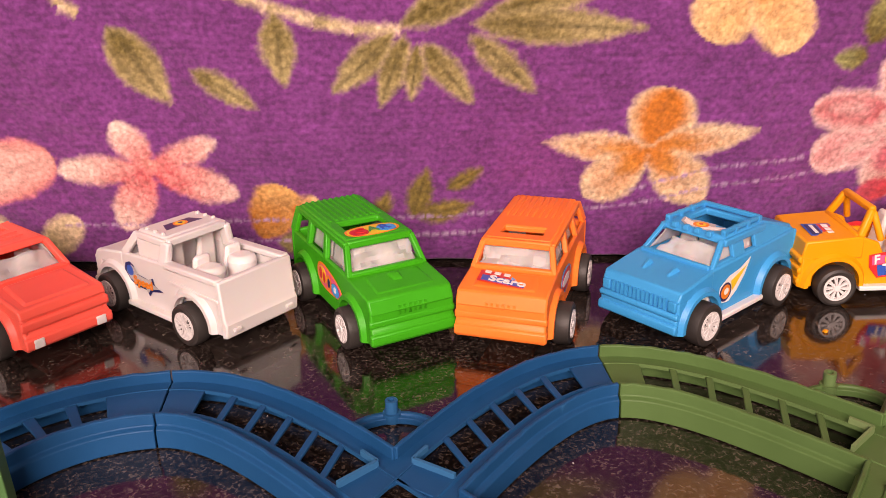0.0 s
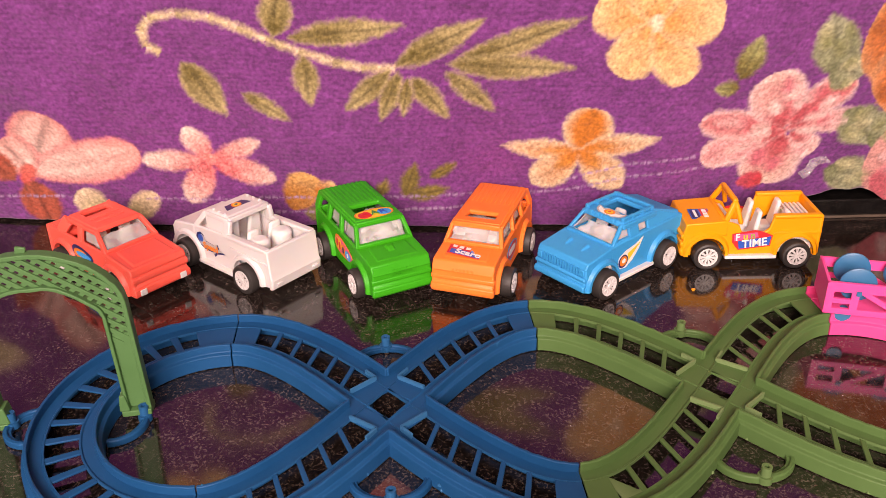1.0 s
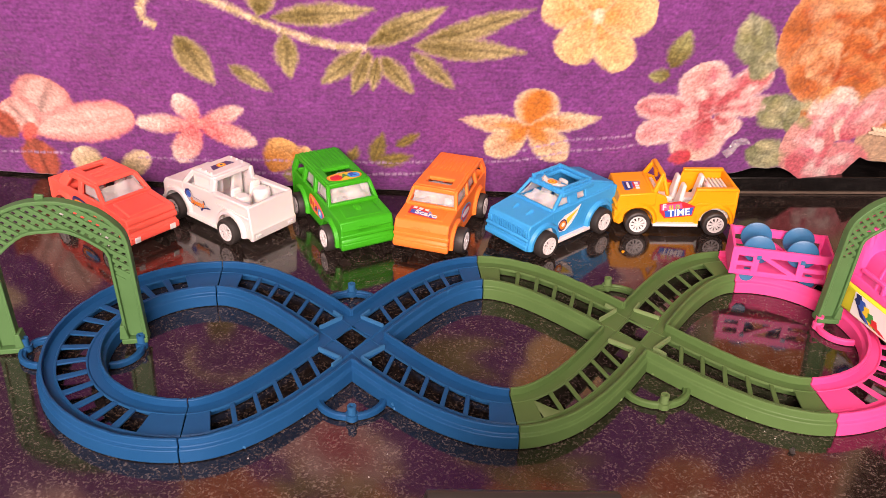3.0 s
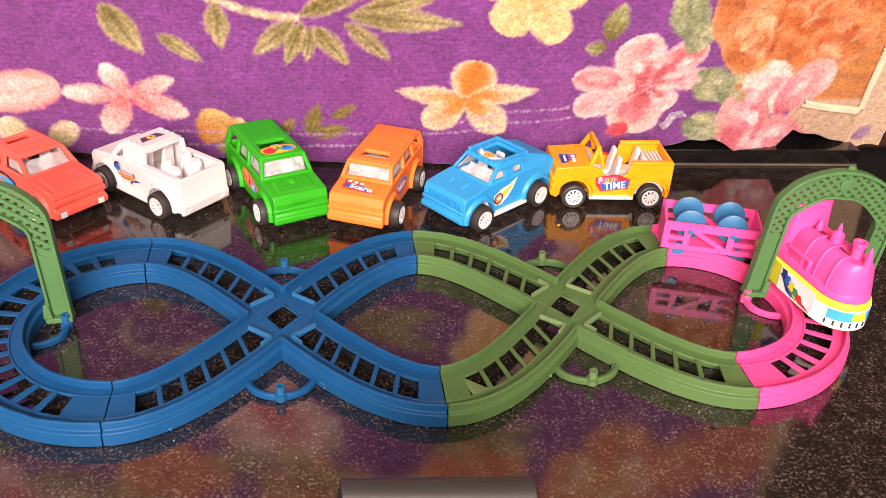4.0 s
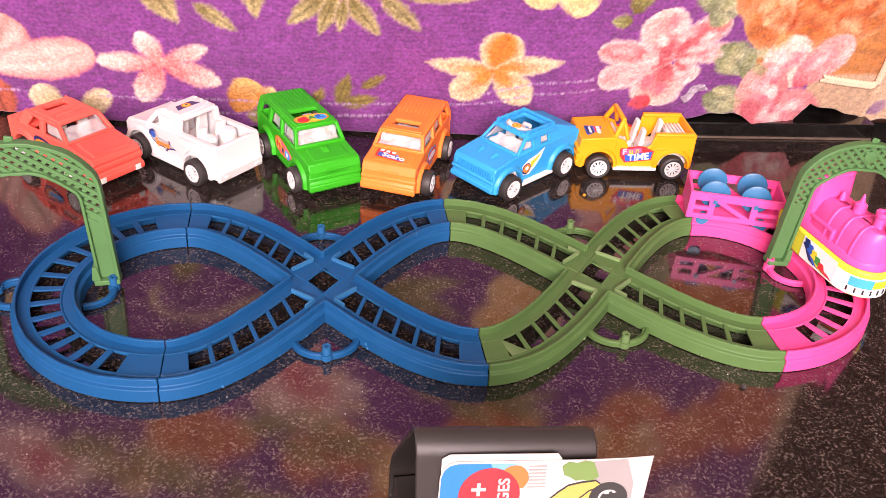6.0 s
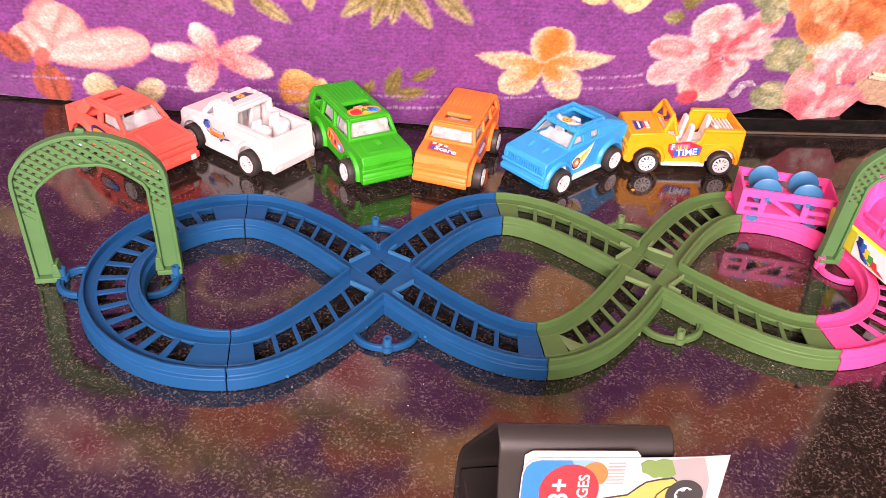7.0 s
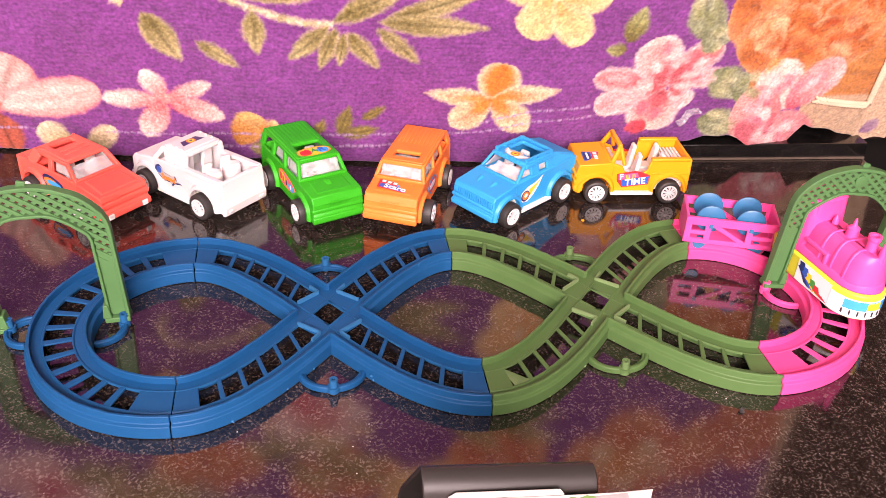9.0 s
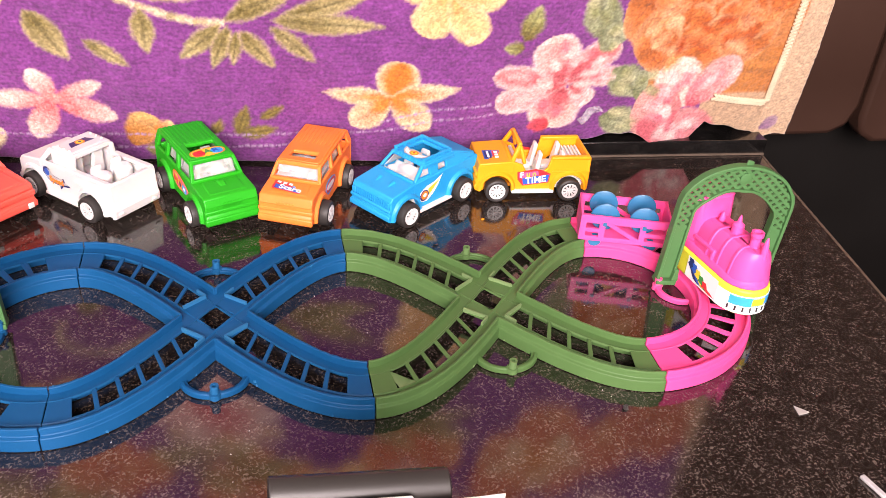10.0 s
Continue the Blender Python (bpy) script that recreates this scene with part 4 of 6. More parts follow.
def frosted(root, quad, lumps=0.0026):
    """A thin wavy frosted sheet behind a window; quad runs low left, low right, high right, high left."""
    p = [Vector(q) for q in quad]
    nrm = (p[1] - p[0]).cross(p[3] - p[0]).normalized()
    bm = bmesh.new()
    grid = {}
    for i in range(13):
        for j in range(7):
            a, c = i / 12, j / 6
            q = (p[0] * (1 - a) + p[1] * a) * (1 - c) + (p[3] * (1 - a) + p[2] * a) * c
            grid[i, j] = bm.verts.new(q + nrm * (lumps * noise.noise(q * 210)))
    for i in range(12):
        for j in range(6):
            bm.faces.new((grid[i, j], grid[i + 1, j], grid[i + 1, j + 1], grid[i, j + 1]))
    ob = part("window_insert", bm, FROST, root, "frosted milky window insert")
    md = ob.modifiers.new("thickness", "SOLIDIFY")
    md.thickness = 0.0006


FROST = material("milky_window_plastic", (0.66, 0.64, 0.63), 0.30, 0, 0.55, 150, 0.06, sub=0.1)
FROST.node_tree.nodes["Principled BSDF"].inputs["Alpha"].default_value = 0.42


def tub(root, x0, x1, z=0.0135):
    bm = bmesh.new()
    box(bm, x0, x1, -BW + 0.0026, BW - 0.0026, 0.0085, z)
    box(bm, x1 - 0.007, x1, -BW + 0.0026, BW - 0.0026, z, 0.0300, 0.0020)
    part("interior", bm, SEATS, root, "white plastic interior and dashboard", 0.0008)


def sills(root):
    for sy in (-1, 1):
        bm = bmesh.new()
        box(bm, -WB + 0.0125, WB - 0.0125, min(sy * 0.016, sy * 0.0235), max(sy * 0.016, sy * 0.0235), 0.0066, 0.0090)
        part("running_board", bm, SEATS, root, "white plastic running board", 0.0006)


def arches(root, mat):
    """Raised lips round the wheel openings."""
    for sy in (-1, 1):
        for ex in (-1, 1):
            bm = bmesh.new()
            path = arc(ex * WB, WR, 0.0134, 186, -6, 14)
            y0, y1 = sy * (BW - 0.0010), sy * (BW + 0.0024)
            ring = [[bm.verts.new((ex * WB + (q[0] - ex * WB) * f, yy, WR + (q[1] - WR) * f)) for q in path] for f, yy in ((0.93, y0), (0.93, y1), (1.08, y1), (1.24, y0))]
            for j in range(4):
                for i in range(len(path) - 1):
                    bm.faces.new((ring[j][i], ring[j][i + 1], ring[(j + 1) % 4][i + 1], ring[(j + 1) % 4][i]))
            for i in (0, -1):
                bm.faces.new([q[i] for q in ring])
            part("wheel_arch", bm, mat, root)


def cabin(bm, root, mat, belt, roof, z_belt, z_roof, inset, posts, hole=None, thick=0.0022):
    """Posts between belt and roof, and a roof slab with a rim and an optional opening."""
    x0, x1 = belt          # rear and front at the belt
    r0, r1 = roof          # rear and front at the roof
    for sy in (-1, 1):
        yb, yr = sy * (BW - 0.0012), sy * (BW - inset)
        for f, w in posts:
            xb, xr = x0 + (x1 - x0) * f, r0 + (r1 - r0) * f
            post = bmesh.new()
            beam(post, (xb, yb, z_belt - 0.001), (xr, yr, z_roof - 0.25 * max(0.0, w - 0.003)), w, 0.0026, (0, sy, 0))
            part("roof_post", post, mat, root, "", 0.0006)
        rail("cant_rail", (r0, yr, z_roof - 0.0006), (r1, yr, z_roof - 0.0006), 0.0028, 0.0034, mat, root)
    w = BW - inset + 0.0008
    a, b, z0, z1 = r0 - 0.0006, r1 + 0.0008, z_roof - 0.0012, z_roof + thick
    if hole is None:
        box(bm, a, b, -w, w, z0, z1, 0.0016, 0.0016)
        return
    h0, h1, hy = hole
    rings = [[bm.verts.new(q) for q in ((xa, -yv, z), (xb, -yv, z), (xb, yv, z), (xa, yv, z))]
             for xa, xb, yv, z in ((a, b, w, z0), (a + 0.0016, b - 0.0016, w - 0.0016, z1), (h0, h1, hy, z1), (h0, h1, hy, z0))]
    for k in range(4):
        for i in range(4):
            bm.faces.new((rings[k][i], rings[k][(i + 1) % 4], rings[(k + 1) % 4][(i + 1) % 4], rings[(k + 1) % 4][i]))


def rail(name, p, q, w, h, mat, root, bevel=0.0007):
    bm = bmesh.new()
    beam(bm, p, q, w, h)
    return part(name, bm, mat, root, "", bevel)


def shell(bm, top, hood, tail=None, rear=-0.0505, front=0.0515, tail_z=0.0275):
    """Flanks, nose with hood, floor and tail of a hollow toy body."""
    f = flank(top, rear=rear, front=front)
    for sy in (-1, 1):
        prism(bm, f, min(sy * BW, sy * (BW - 0.0024)), max(sy * BW, sy * (BW - 0.0024)))
    cowl = hood[-1][0]
    w = BW + 0.0003
    prism(bm, [(cowl, 0.0226), (front - 0.0004, 0.0226)] + hood, -w, w)
    prism(bm, [(front - 0.0070, 0.0082), (front + 0.0004, 0.0082), (front + 0.0004, 0.0150), (front - 0.0008, 0.0162), (front - 0.0008, 0.0240), (front - 0.0070, 0.0240)], -w, w)
    prism(bm, [(rear - 0.0002, 0.0080), (rear + 0.0060, 0.0080), (rear + 0.0028, 0.0160), (rear + 0.0026, tail_z), (rear + 0.0002, tail_z)], -w, w)
    box(bm, rear + 0.002, front - 0.004, -0.0110, 0.0110, 0.0062, 0.0090)


def bumper(root, mat, front, z=0.0105, out=0.0016, h=0.0050):
    bm = bmesh.new()
    prism(bm, [(front - 0.001, z - h / 2), (front + out, z - h / 2 + 0.0006), (front + out + 0.0004, z), (front + out, z + h / 2 - 0.0004), (front - 0.001, z + h / 2)], -BW - 0.0008, BW + 0.0008)
    part("bumper", bm, mat, root, "", 0.0008)


def grille(root, mat, front, n, z0, z1, half):
    for k in range(n):
        yv = -half + 2 * half * k / (n - 1)
        bm = bmesh.new()
        box(bm, front - 0.002, front + 0.0007, yv - 0.0006, yv + 0.0006, z0, z1)
        part("grille_bar", bm, mat, root)


def car_root(x, y, heading, label, category="toy car", size=1.0):
    return empty("toy_car", pose(x, y, 0, 0, 0, heading) @ Matrix.Scale(size, 4), label, category, "toy cars in a row")


def box_wagon(root, mat, hood_decal, cowl, lead, roof_z=0.0435):
    """The tall estate car: ribbed roof with an opening, three windows a side."""
    top = [(0.0500, 0.0240), (0.0480, 0.0292), (0.0240, 0.0315), (-0.0498, 0.0315)]
    bm = bmesh.new()
    shell(bm, top, [(0.0500, 0.0255), (0.0482, 0.0290), (0.0450, 0.0298), (cowl - 0.0010, 0.0316)], tail_z=0.0315)
    part("body", bm, mat, root, "", 0.0024)
    arches(root, mat)
    bumper(root, mat, 0.0505, 0.0112, 0.0018, 0.0058)
    bumper(root, mat, 0.0500, 0.0182, 0.0008, 0.0044)
    grille(root, mat, 0.0500, 6, 0.0208, 0.0250, 0.0062)
    bm = bmesh.new()
    solid(bm, [(cowl + 0.0022, -0.0145, 0.0304), (0.0462, -0.0155, 0.0286), (0.0462, 0.0155, 0.0286), (cowl + 0.0022, 0.0145, 0.0304)],
          [(cowl + 0.0038, -0.0128, 0.0318), (0.0446, -0.0138, 0.0303), (0.0446, 0.0138, 0.0303), (cowl + 0.0038, 0.0128, 0.0318)])
    part("hood_panel", bm, mat, root, "", 0.0007)
    if hood_decal:
        bm = bmesh.new()
        solid(bm, [(0.030, -0.0034, 0.0312), (0.0375, -0.0026, 0.0305), (0.0375, 0.0026, 0.0305), (0.030, 0.0034, 0.0312)],
              [(0.031, -0.0022, 0.0328), (0.0362, -0.0018, 0.0318), (0.0362, 0.0018, 0.0318), (0.031, 0.0022, 0.0328)])
        part("hood_scoop", bm, mat, root, "", 0.0005)
    bm = bmesh.new()
    hole = (lead - 0.0250, lead - 0.0135, 0.0110) if hood_decal else (lead - 0.0170, lead - 0.0070, 0.0100)
    cabin(bm, root, mat, (-0.0490, cowl), (-0.0462, lead), 0.0315, roof_z, 0.0040, ((0.0, 0.0060), (0.30, 0.0040), (0.62, 0.0040), (1.0, 0.0034)), hole)
    rail("cowl_bar", (cowl, -0.0180, 0.0318), (cowl, 0.0180, 0.0318), 0.0030, 0.0030, mat, root)
    rail("header_bar", (lead, -0.0158, roof_z), (lead, 0.0158, roof_z), 0.0034, 0.0036, mat, root)
    rail("tail_panel", (-0.0484, -0.0172, roof_z - 0.004), (-0.0484, 0.0172, roof_z - 0.004), 0.0026, 0.0080, mat, root)
    part("roof", bm, mat, root, "", 0.0009)
    for k in range(9):
        yv = -0.0128 + k * 0.0032
        bm = bmesh.new()
        box(bm, -0.0450, (lead - 0.0270 if hood_decal else -0.0120), yv - 0.0008, yv + 0.0008, roof_z + 0.0020, roof_z + (0.0028 if hood_decal else 0.0024), 0.0008, 0.0003)
        part("roof_rib", bm, mat, root)
    tub(root, -0.0475, cowl - 0.001, 0.0160)
    seats(root, (cowl - 0.014, cowl - 0.036), top=0.0355)
    f = 0.86 if hood_decal else 0.95
    if not hood_decal:
        frosted(root, [(lead - 0.0190, -0.0125, roof_z - 0.0030), (lead - 0.0050, -0.0125, roof_z - 0.0030), (lead - 0.0050, 0.0125, roof_z - 0.0030), (lead - 0.0190, 0.0125, roof_z - 0.0030)], 0.0034)
    frosted(root, [(cowl - 0.0030, -0.0168, 0.0316), (cowl - 0.0030, 0.0168, 0.0316), (cowl + (lead - cowl) * f - 0.0030, 0.0148, 0.0316 + (roof_z - 0.0316) * f), (cowl + (lead - cowl) * f - 0.0030, -0.0148, 0.0316 + (roof_z - 0.0316) * f)], 0.0042)
    for sy in (-1, 1):
        xa, xb = -0.0010, cowl - 0.0040
        frosted(root, [(xa, sy * 0.0166, 0.0312), (xb, sy * 0.0166, 0.0312), (xb - 0.0070, sy * 0.0142, roof_z - 0.0016), (xa, sy * 0.0142, roof_z - 0.0016)], 0.0006)
        frosted(root, [(-0.0260, sy * 0.0166, 0.0312), (-0.0025, sy * 0.0166, 0.0312), (-0.0025, sy * 0.0142, roof_z - 0.0016), (-0.0260, sy * 0.0142, roof_z - 0.0016)], 0.0006)
    add_wheels(root, extra=0.0022 if not hood_decal else None)


# green estate car
g = car_root(-0.0955, 0.1645, -67, "bright green plastic toy estate car with a ribbed roof")
box_wagon(g, C_GREEN, True, 0.0245, 0.0165)
sticker(g, pose(0.0095, 0, 0.04574, 0, 0, 90) @ Matrix.Diagonal((1.15, 1.2, 1, 1)), [(blob(-0.0118, 0.0118, -0.0052, 0.0058), "orange"), (blob(-0.0108, 0.0108, -0.0044, 0.0050), "yellow"), (blob(-0.0100, -0.0020, -0.0040, 0.0030), "red"), (blob(0.0020, 0.0100, -0.0038, 0.0030), "sky")])
for ch, dx, key in (("C", -0.006, "red"), ("A", 0.0, "green"), ("R", 0.006, "blue")):
    lettering("sticker_letter", ch, 0.0080, STICK[key], pose(0.0095, dx, 0.0464, 0, 0, 90), g)
for sy in (-1, 1):
    sticker(g, side_pose(0.003, 0.0212, sy, 6 * sy) @ Matrix.Diagonal((1.2 * -sy, 1.2, 1, 1)), [(blob(-0.0132, 0.0132, -0.0050, 0.0052, 12, 0.3), "orange"), (blob(-0.0120, 0.0120, -0.0040, 0.0042, 12, 0.3), "pink"), (blob(-0.0112, -0.0030, -0.0032, 0.0036), "yellow"), (blob(-0.0104, -0.0074, -0.0024, 0.0028), "red"), (blob(-0.0064, -0.0038, -0.0026, 0.0020), "red"), (blob(-0.0022, 0.0030, -0.0034, 0.0032), "orange"), (blob(-0.0008, 0.0016, -0.0022, 0.0018), "navy"), (blob(0.0036, 0.0110, -0.0026, 0.0024), "sky"), (blob(0.0060, 0.0084, -0.0012, 0.0014), "white")])

# orange estate car
o = car_root(-0.0185, 0.1575, 247, "orange plastic toy estate car with one wheel standing out")
box_wagon(o, C_ORANGE, False, 0.0270, 0.0190, 0.0415)
hood = pose(0.0382, 0, 0.03120, 0, 5.9, 90) @ Matrix.Diagonal((1.28, 1.35, 1, 1))
sticker(o, hood, [([(-0.0098, -0.0042), (0.0098, -0.0042), (0.0108, 0.0036), (0.0040, 0.0046), (-0.0104, 0.0040)], "red"), ([(-0.0086, -0.0034), (0.0086, -0.0034), (0.0094, 0.0006), (-0.0090, 0.0006)], "blue"), ([(0.0010, 0.0008), (0.0094, 0.0008), (0.0098, 0.0032), (0.0012, 0.0036)], "sky")])
lettering("sticker_letters", "Scaro", 0.0058, STICK["white"], hood @ pose(0.0004, -0.0014, 0.0005), o)
bars(o, hood @ pose(0, 0, 0.0004), [(-0.0086, -0.0064, 0.0016, 0.0036), (-0.0052, -0.0030, 0.0016, 0.0036), (-0.0018, 0.0004, 0.0016, 0.0036)])
for sy in (-1, 1):
    sticker(o, side_pose(0.006, 0.0205, sy) @ Matrix.Diagonal((1.1, 1.3, 1, 1)), [(blob(-0.0110, 0.0110, -0.0042, 0.0052, 12, 0.2), "sky"), (blob(-0.0096, 0.0096, -0.0032, 0.0040), "red"), (blob(-0.0080, 0.0070, -0.0014, 0.0024), "white")])

# blue off-road car
b = car_root(0.0645, 0.1480, 216, "sky blue plastic toy off-road car with a roof rack", size=1.03)
bm = bmesh.new()
shell(bm, [(0.0460, 0.0225), (0.0440, 0.0275), (0.0220, 0.0312), (-0.0250, 0.0325), (-0.0465, 0.0335), (-0.0480, 0.0310)], [(0.0462, 0.0240), (0.0445, 0.0274), (0.0212, 0.0312)], tail_z=0.0330, rear=-0.0485, front=0.0468)
part("body", bm, C_BLUE, b, "", 0.0022)
arches(b, C_BLUE)
bumper(b, C_BLUE, 0.0468, 0.0110, 0.0016, 0.0052)
bumper(b, C_BLUE, 0.0470, 0.0168, 0.0007, 0.0036)
grille(b, C_BLUE, 0.0464, 13, 0.0188, 0.0240, 0.0135)
for sy in (-1, 1):
    bm = bmesh.new()
    box(bm, 0.0455, 0.0475, min(sy * 0.0155, sy * 0.0194), max(sy * 0.0155, sy * 0.0194), 0.0190, 0.0236)
    part("headlamp", bm, C_BLUE, b, "", 0.0005)
    bm = bmesh.new()
    solid(bm, [(0.029, sy * 0.007 - 0.0016, 0.0296), (0.0365, sy * 0.0065 - 0.0010, 0.0284), (0.0365, sy * 0.0065 + 0.0010, 0.0284), (0.029, sy * 0.007 + 0.0016, 0.0296)],
          [(0.0305, sy * 0.007 - 0.0008, 0.0318), (0.0350, sy * 0.0065 - 0.0005, 0.0298), (0.0350, sy * 0.0065 + 0.0005, 0.0298), (0.0305, sy * 0.007 + 0.0008, 0.0318)])
    part("hood_vent", bm, C_BLUE, b, "", 0.0003)
bm = bmesh.new()
cabin(bm, b, C_BLUE, (-0.0330, 0.0220), (-0.0235, 0.0095), 0.0312, 0.0402, 0.0038, (), (-0.0195, -0.0030, 0.0115))
part("roof", bm, C_BLUE, b, "", 0.0009)
bm = bmesh.new()
solid(bm, [(-0.0470, -0.0178, 0.0315), (-0.0225, -0.0166, 0.0385), (-0.0225, 0.0166, 0.0385), (-0.0470, 0.0178, 0.0315)],
      [(-0.0475, -0.0174, 0.0348), (-0.0225, -0.0156, 0.0424), (-0.0225, 0.0156, 0.0424), (-0.0475, 0.0174, 0.0348)])
rail("cowl_bar", (0.0216, -0.0180, 0.0314), (0.0216, 0.0180, 0.0314), 0.0024, 0.0024, C_BLUE, b)
part("sloping_tail", bm, C_BLUE, b, "", 0.0009)
for sy in (-1, 1):
    bm = bmesh.new()
    lean = lambda z, deep: sy * (0.0192 - 0.28 * (z - 0.0312) - deep)
    for quad in ([(0.0215, 0.0306), (0.0182, 0.0306), (0.0078, 0.0412), (0.0105, 0.0412)],
                 [(0.0200, 0.0306), (-0.0180, 0.0306), (-0.0180, 0.0326), (0.0180, 0.0326)],
                 [(0.0105, 0.0390), (-0.0180, 0.0390), (-0.0180, 0.0414), (0.0095, 0.0414)],
                 [(0.0040, 0.0310), (-0.0052, 0.0310), (-0.0052, 0.0408), (0.0040, 0.0408)],
                 [(-0.0140, 0.0306), (-0.0472, 0.0306), (-0.0470, 0.0338), (-0.0232, 0.0416), (-0.0140, 0.0414)]):
        solid(bm, [(x, lean(z, 0.0), z) for x, z in quad], [(x, lean(z, 0.0024), z) for x, z in quad])
    part("cabin_side", bm, C_BLUE, b, "", 0.0006)
for sy in (-1, 1):
    bm = bmesh.new()
    beam(bm, (-0.0220, sy * 0.0146, 0.0440), (0.0085, sy * 0.0146, 0.0440), 0.0018, 0.0018)
    for x in (-0.021, -0.0115, -0.002, 0.0070):
        box(bm, x - 0.0012, x + 0.0012, sy * 0.0146 - 0.0012, sy * 0.0146 + 0.0012, 0.0418, 0.0450)
    part("roof_rail", bm, C_BLUE, b, "", 0.0003)
bm = bmesh.new()
beam(bm, (-0.0215, -0.0146, 0.0440), (-0.0215, 0.0146, 0.0440), 0.0022, 0.0022)
part("rear_rail", bm, C_BLUE, b, "", 0.0004)
for yv in (-0.009, -0.003, 0.003, 0.009):
    bm = bmesh.new()
    box(bm, 0.0080, 0.0112, yv - 0.0015, yv + 0.0015, 0.0412, 0.0436, 0.0004, 0.0004)
    part("roof_lamp", bm, C_BLUE, b, "", 0.0003)
tub(b, -0.0330, 0.0205)
seats(b, (0.006, -0.012), top=0.0350)
frosted(b, [(0.0190, -0.0120, 0.0312), (0.0190, 0.0165, 0.0312), (0.0105, 0.0150, 0.0380), (0.0120, -0.0080, 0.0368)])
for sy in (-1, 1):
    frosted(b, [(-0.0050, sy * 0.0166, 0.0312), (0.0175, sy * 0.0166, 0.0312), (0.0090, sy * 0.0145, 0.0388), (-0.0050, sy * 0.0145, 0.0388)], 0.0006)
sills(b)
add_wheels(b)
sticker(b, pose(0.0028, 0, 0.04242, 0, 0, 90) @ Matrix.Diagonal((1.05, 1.1, 1, 1)), [([(-0.0115, 0.0045), (-0.0060, 0.0022), (-0.0040, 0.0042), (0.0040, 0.0042), (0.0060, 0.0022), (0.0115, 0.0045), (0.0095, -0.0010), (0.0050, -0.0042), (-0.0050, -0.0042), (-0.0095, -0.0010)], "grey"), ([(-0.0098, 0.0032), (-0.0055, 0.0008), (0.0055, 0.0008), (0.0098, 0.0032), (0.0080, -0.0008), (0.0045, -0.0032), (-0.0045, -0.0032), (-0.0080, -0.0008)], "white"), (blob(-0.0036, 0.0036, -0.0032, 0.0032, 10, 0, 2), "orange"), (blob(-0.0022, 0.0022, -0.0019, 0.0019, 10, 0, 2), "yellow"), (blob(-0.0010, 0.0010, -0.0008, 0.0010, 8, 0, 2), "red")])
for sy in (-1, 1):
    sticker(b, side_pose(0.004, 0.0205, sy, 15) @ Matrix.Diagonal((0.98, 1.15, 1, 1)), [([(-0.0135, -0.0030), (-0.0060, -0.0056), (0.0010, -0.0038), (0.0080, 0.0000), (0.0140, 0.0056), (0.0050, 0.0044), (-0.0040, 0.0052), (-0.0115, 0.0036)], "white"), (blob(-0.0125, -0.0030, -0.0042, 0.0036, 10, 0, 2), "navy"), (blob(-0.0112, -0.0040, -0.0032, 0.0028, 10, 0, 2), "orange"), ([(-0.0030, -0.0020), (0.0100, 0.0036), (-0.0030, 0.0026)], "yellow"), (blob(-0.0092, -0.0056, -0.0014, 0.0014, 8, 0, 2), "white")])

# coral red car
r = car_root(-0.2665, 0.1735, 316, "coral red plastic toy saloon car with white lamps")
bm = bmesh.new()
shell(bm, [(0.0510, 0.0225), (0.0490, 0.0275), (0.0230, 0.0305), (-0.0490, 0.0310), (-0.0500, 0.0280)], [(0.0510, 0.0240), (0.0494, 0.0272), (0.0222, 0.0305)], tail_z=0.0305)
box(bm, -0.0490, -0.0270, -0.0185, 0.0185, 0.0255, 0.0312, 0.0010, 0.0010)
part("body", bm, C_RED, r, "", 0.0024)
arches(r, C_RED)
bumper(r, C_RED, 0.0512, 0.0116, 0.0018, 0.0060)
bumper(r, C_RED, 0.0508, 0.0196, 0.0010, 0.0052)
bm = bmesh.new()
solid(bm, [(0.0250, -0.0150, 0.0292), (0.0480, -0.0165, 0.0266), (0.0480, 0.0165, 0.0266), (0.0250, 0.0150, 0.0292)],
      [(0.0265, -0.0135, 0.0312), (0.0462, -0.0148, 0.0284), (0.0462, 0.0148, 0.0284), (0.0265, 0.0135, 0.0312)])
part("hood_panel", bm, C_RED, r, "", 0.0008)
bm = bmesh.new()
cabin(bm, r, C_RED, (-0.0320, 0.0225), (-0.0245, 0.0105), 0.0305, 0.0410, 0.0040, ((0.0, 0.0085), (0.45, 0.0050), (1.0, 0.0036)), (-0.0205, -0.0125, 0.0095))
for k in (-0.0050, 0.0010):
    rib = bmesh.new()
    box(rib, k - 0.0012, k + 0.0012, -0.0105, 0.0105, 0.0424, 0.0438, 0.0004, 0.0004)
    part("roof_rib", rib, C_RED, r, "", 0.0004)
rail("cowl_bar", (0.0222, -0.0180, 0.0307), (0.0222, 0.0180, 0.0307), 0.0026, 0.0026, C_RED, r)
part("roof", bm, C_RED, r, "", 0.0009)
bm = bmesh.new()
box(bm, -0.0330, -0.0275, -0.0165, 0.0165, 0.0300, 0.0365, 0.0012, 0.0012)
part("rear_shelf", bm, C_RED, r, "", 0.0006)
for sy in (-1, 1):
    bm = bmesh.new()
    box(bm, 0.0510, 0.0538, sy * 0.0148 - 0.0024, sy * 0.0148 + 0.0024, 0.0094, 0.0136)
    part("headlamp", bm, SEATS, r, "square white lamp", 0.0005)
tub(r, -0.0320, 0.0215)
seats(r, (0.009,), top=0.0360)
frosted(r, [(0.0195, -0.0165, 0.0304), (0.0195, 0.0165, 0.0304), (0.0120, 0.0150, 0.0378), (0.0120, -0.0150, 0.0378)], 0.0025)
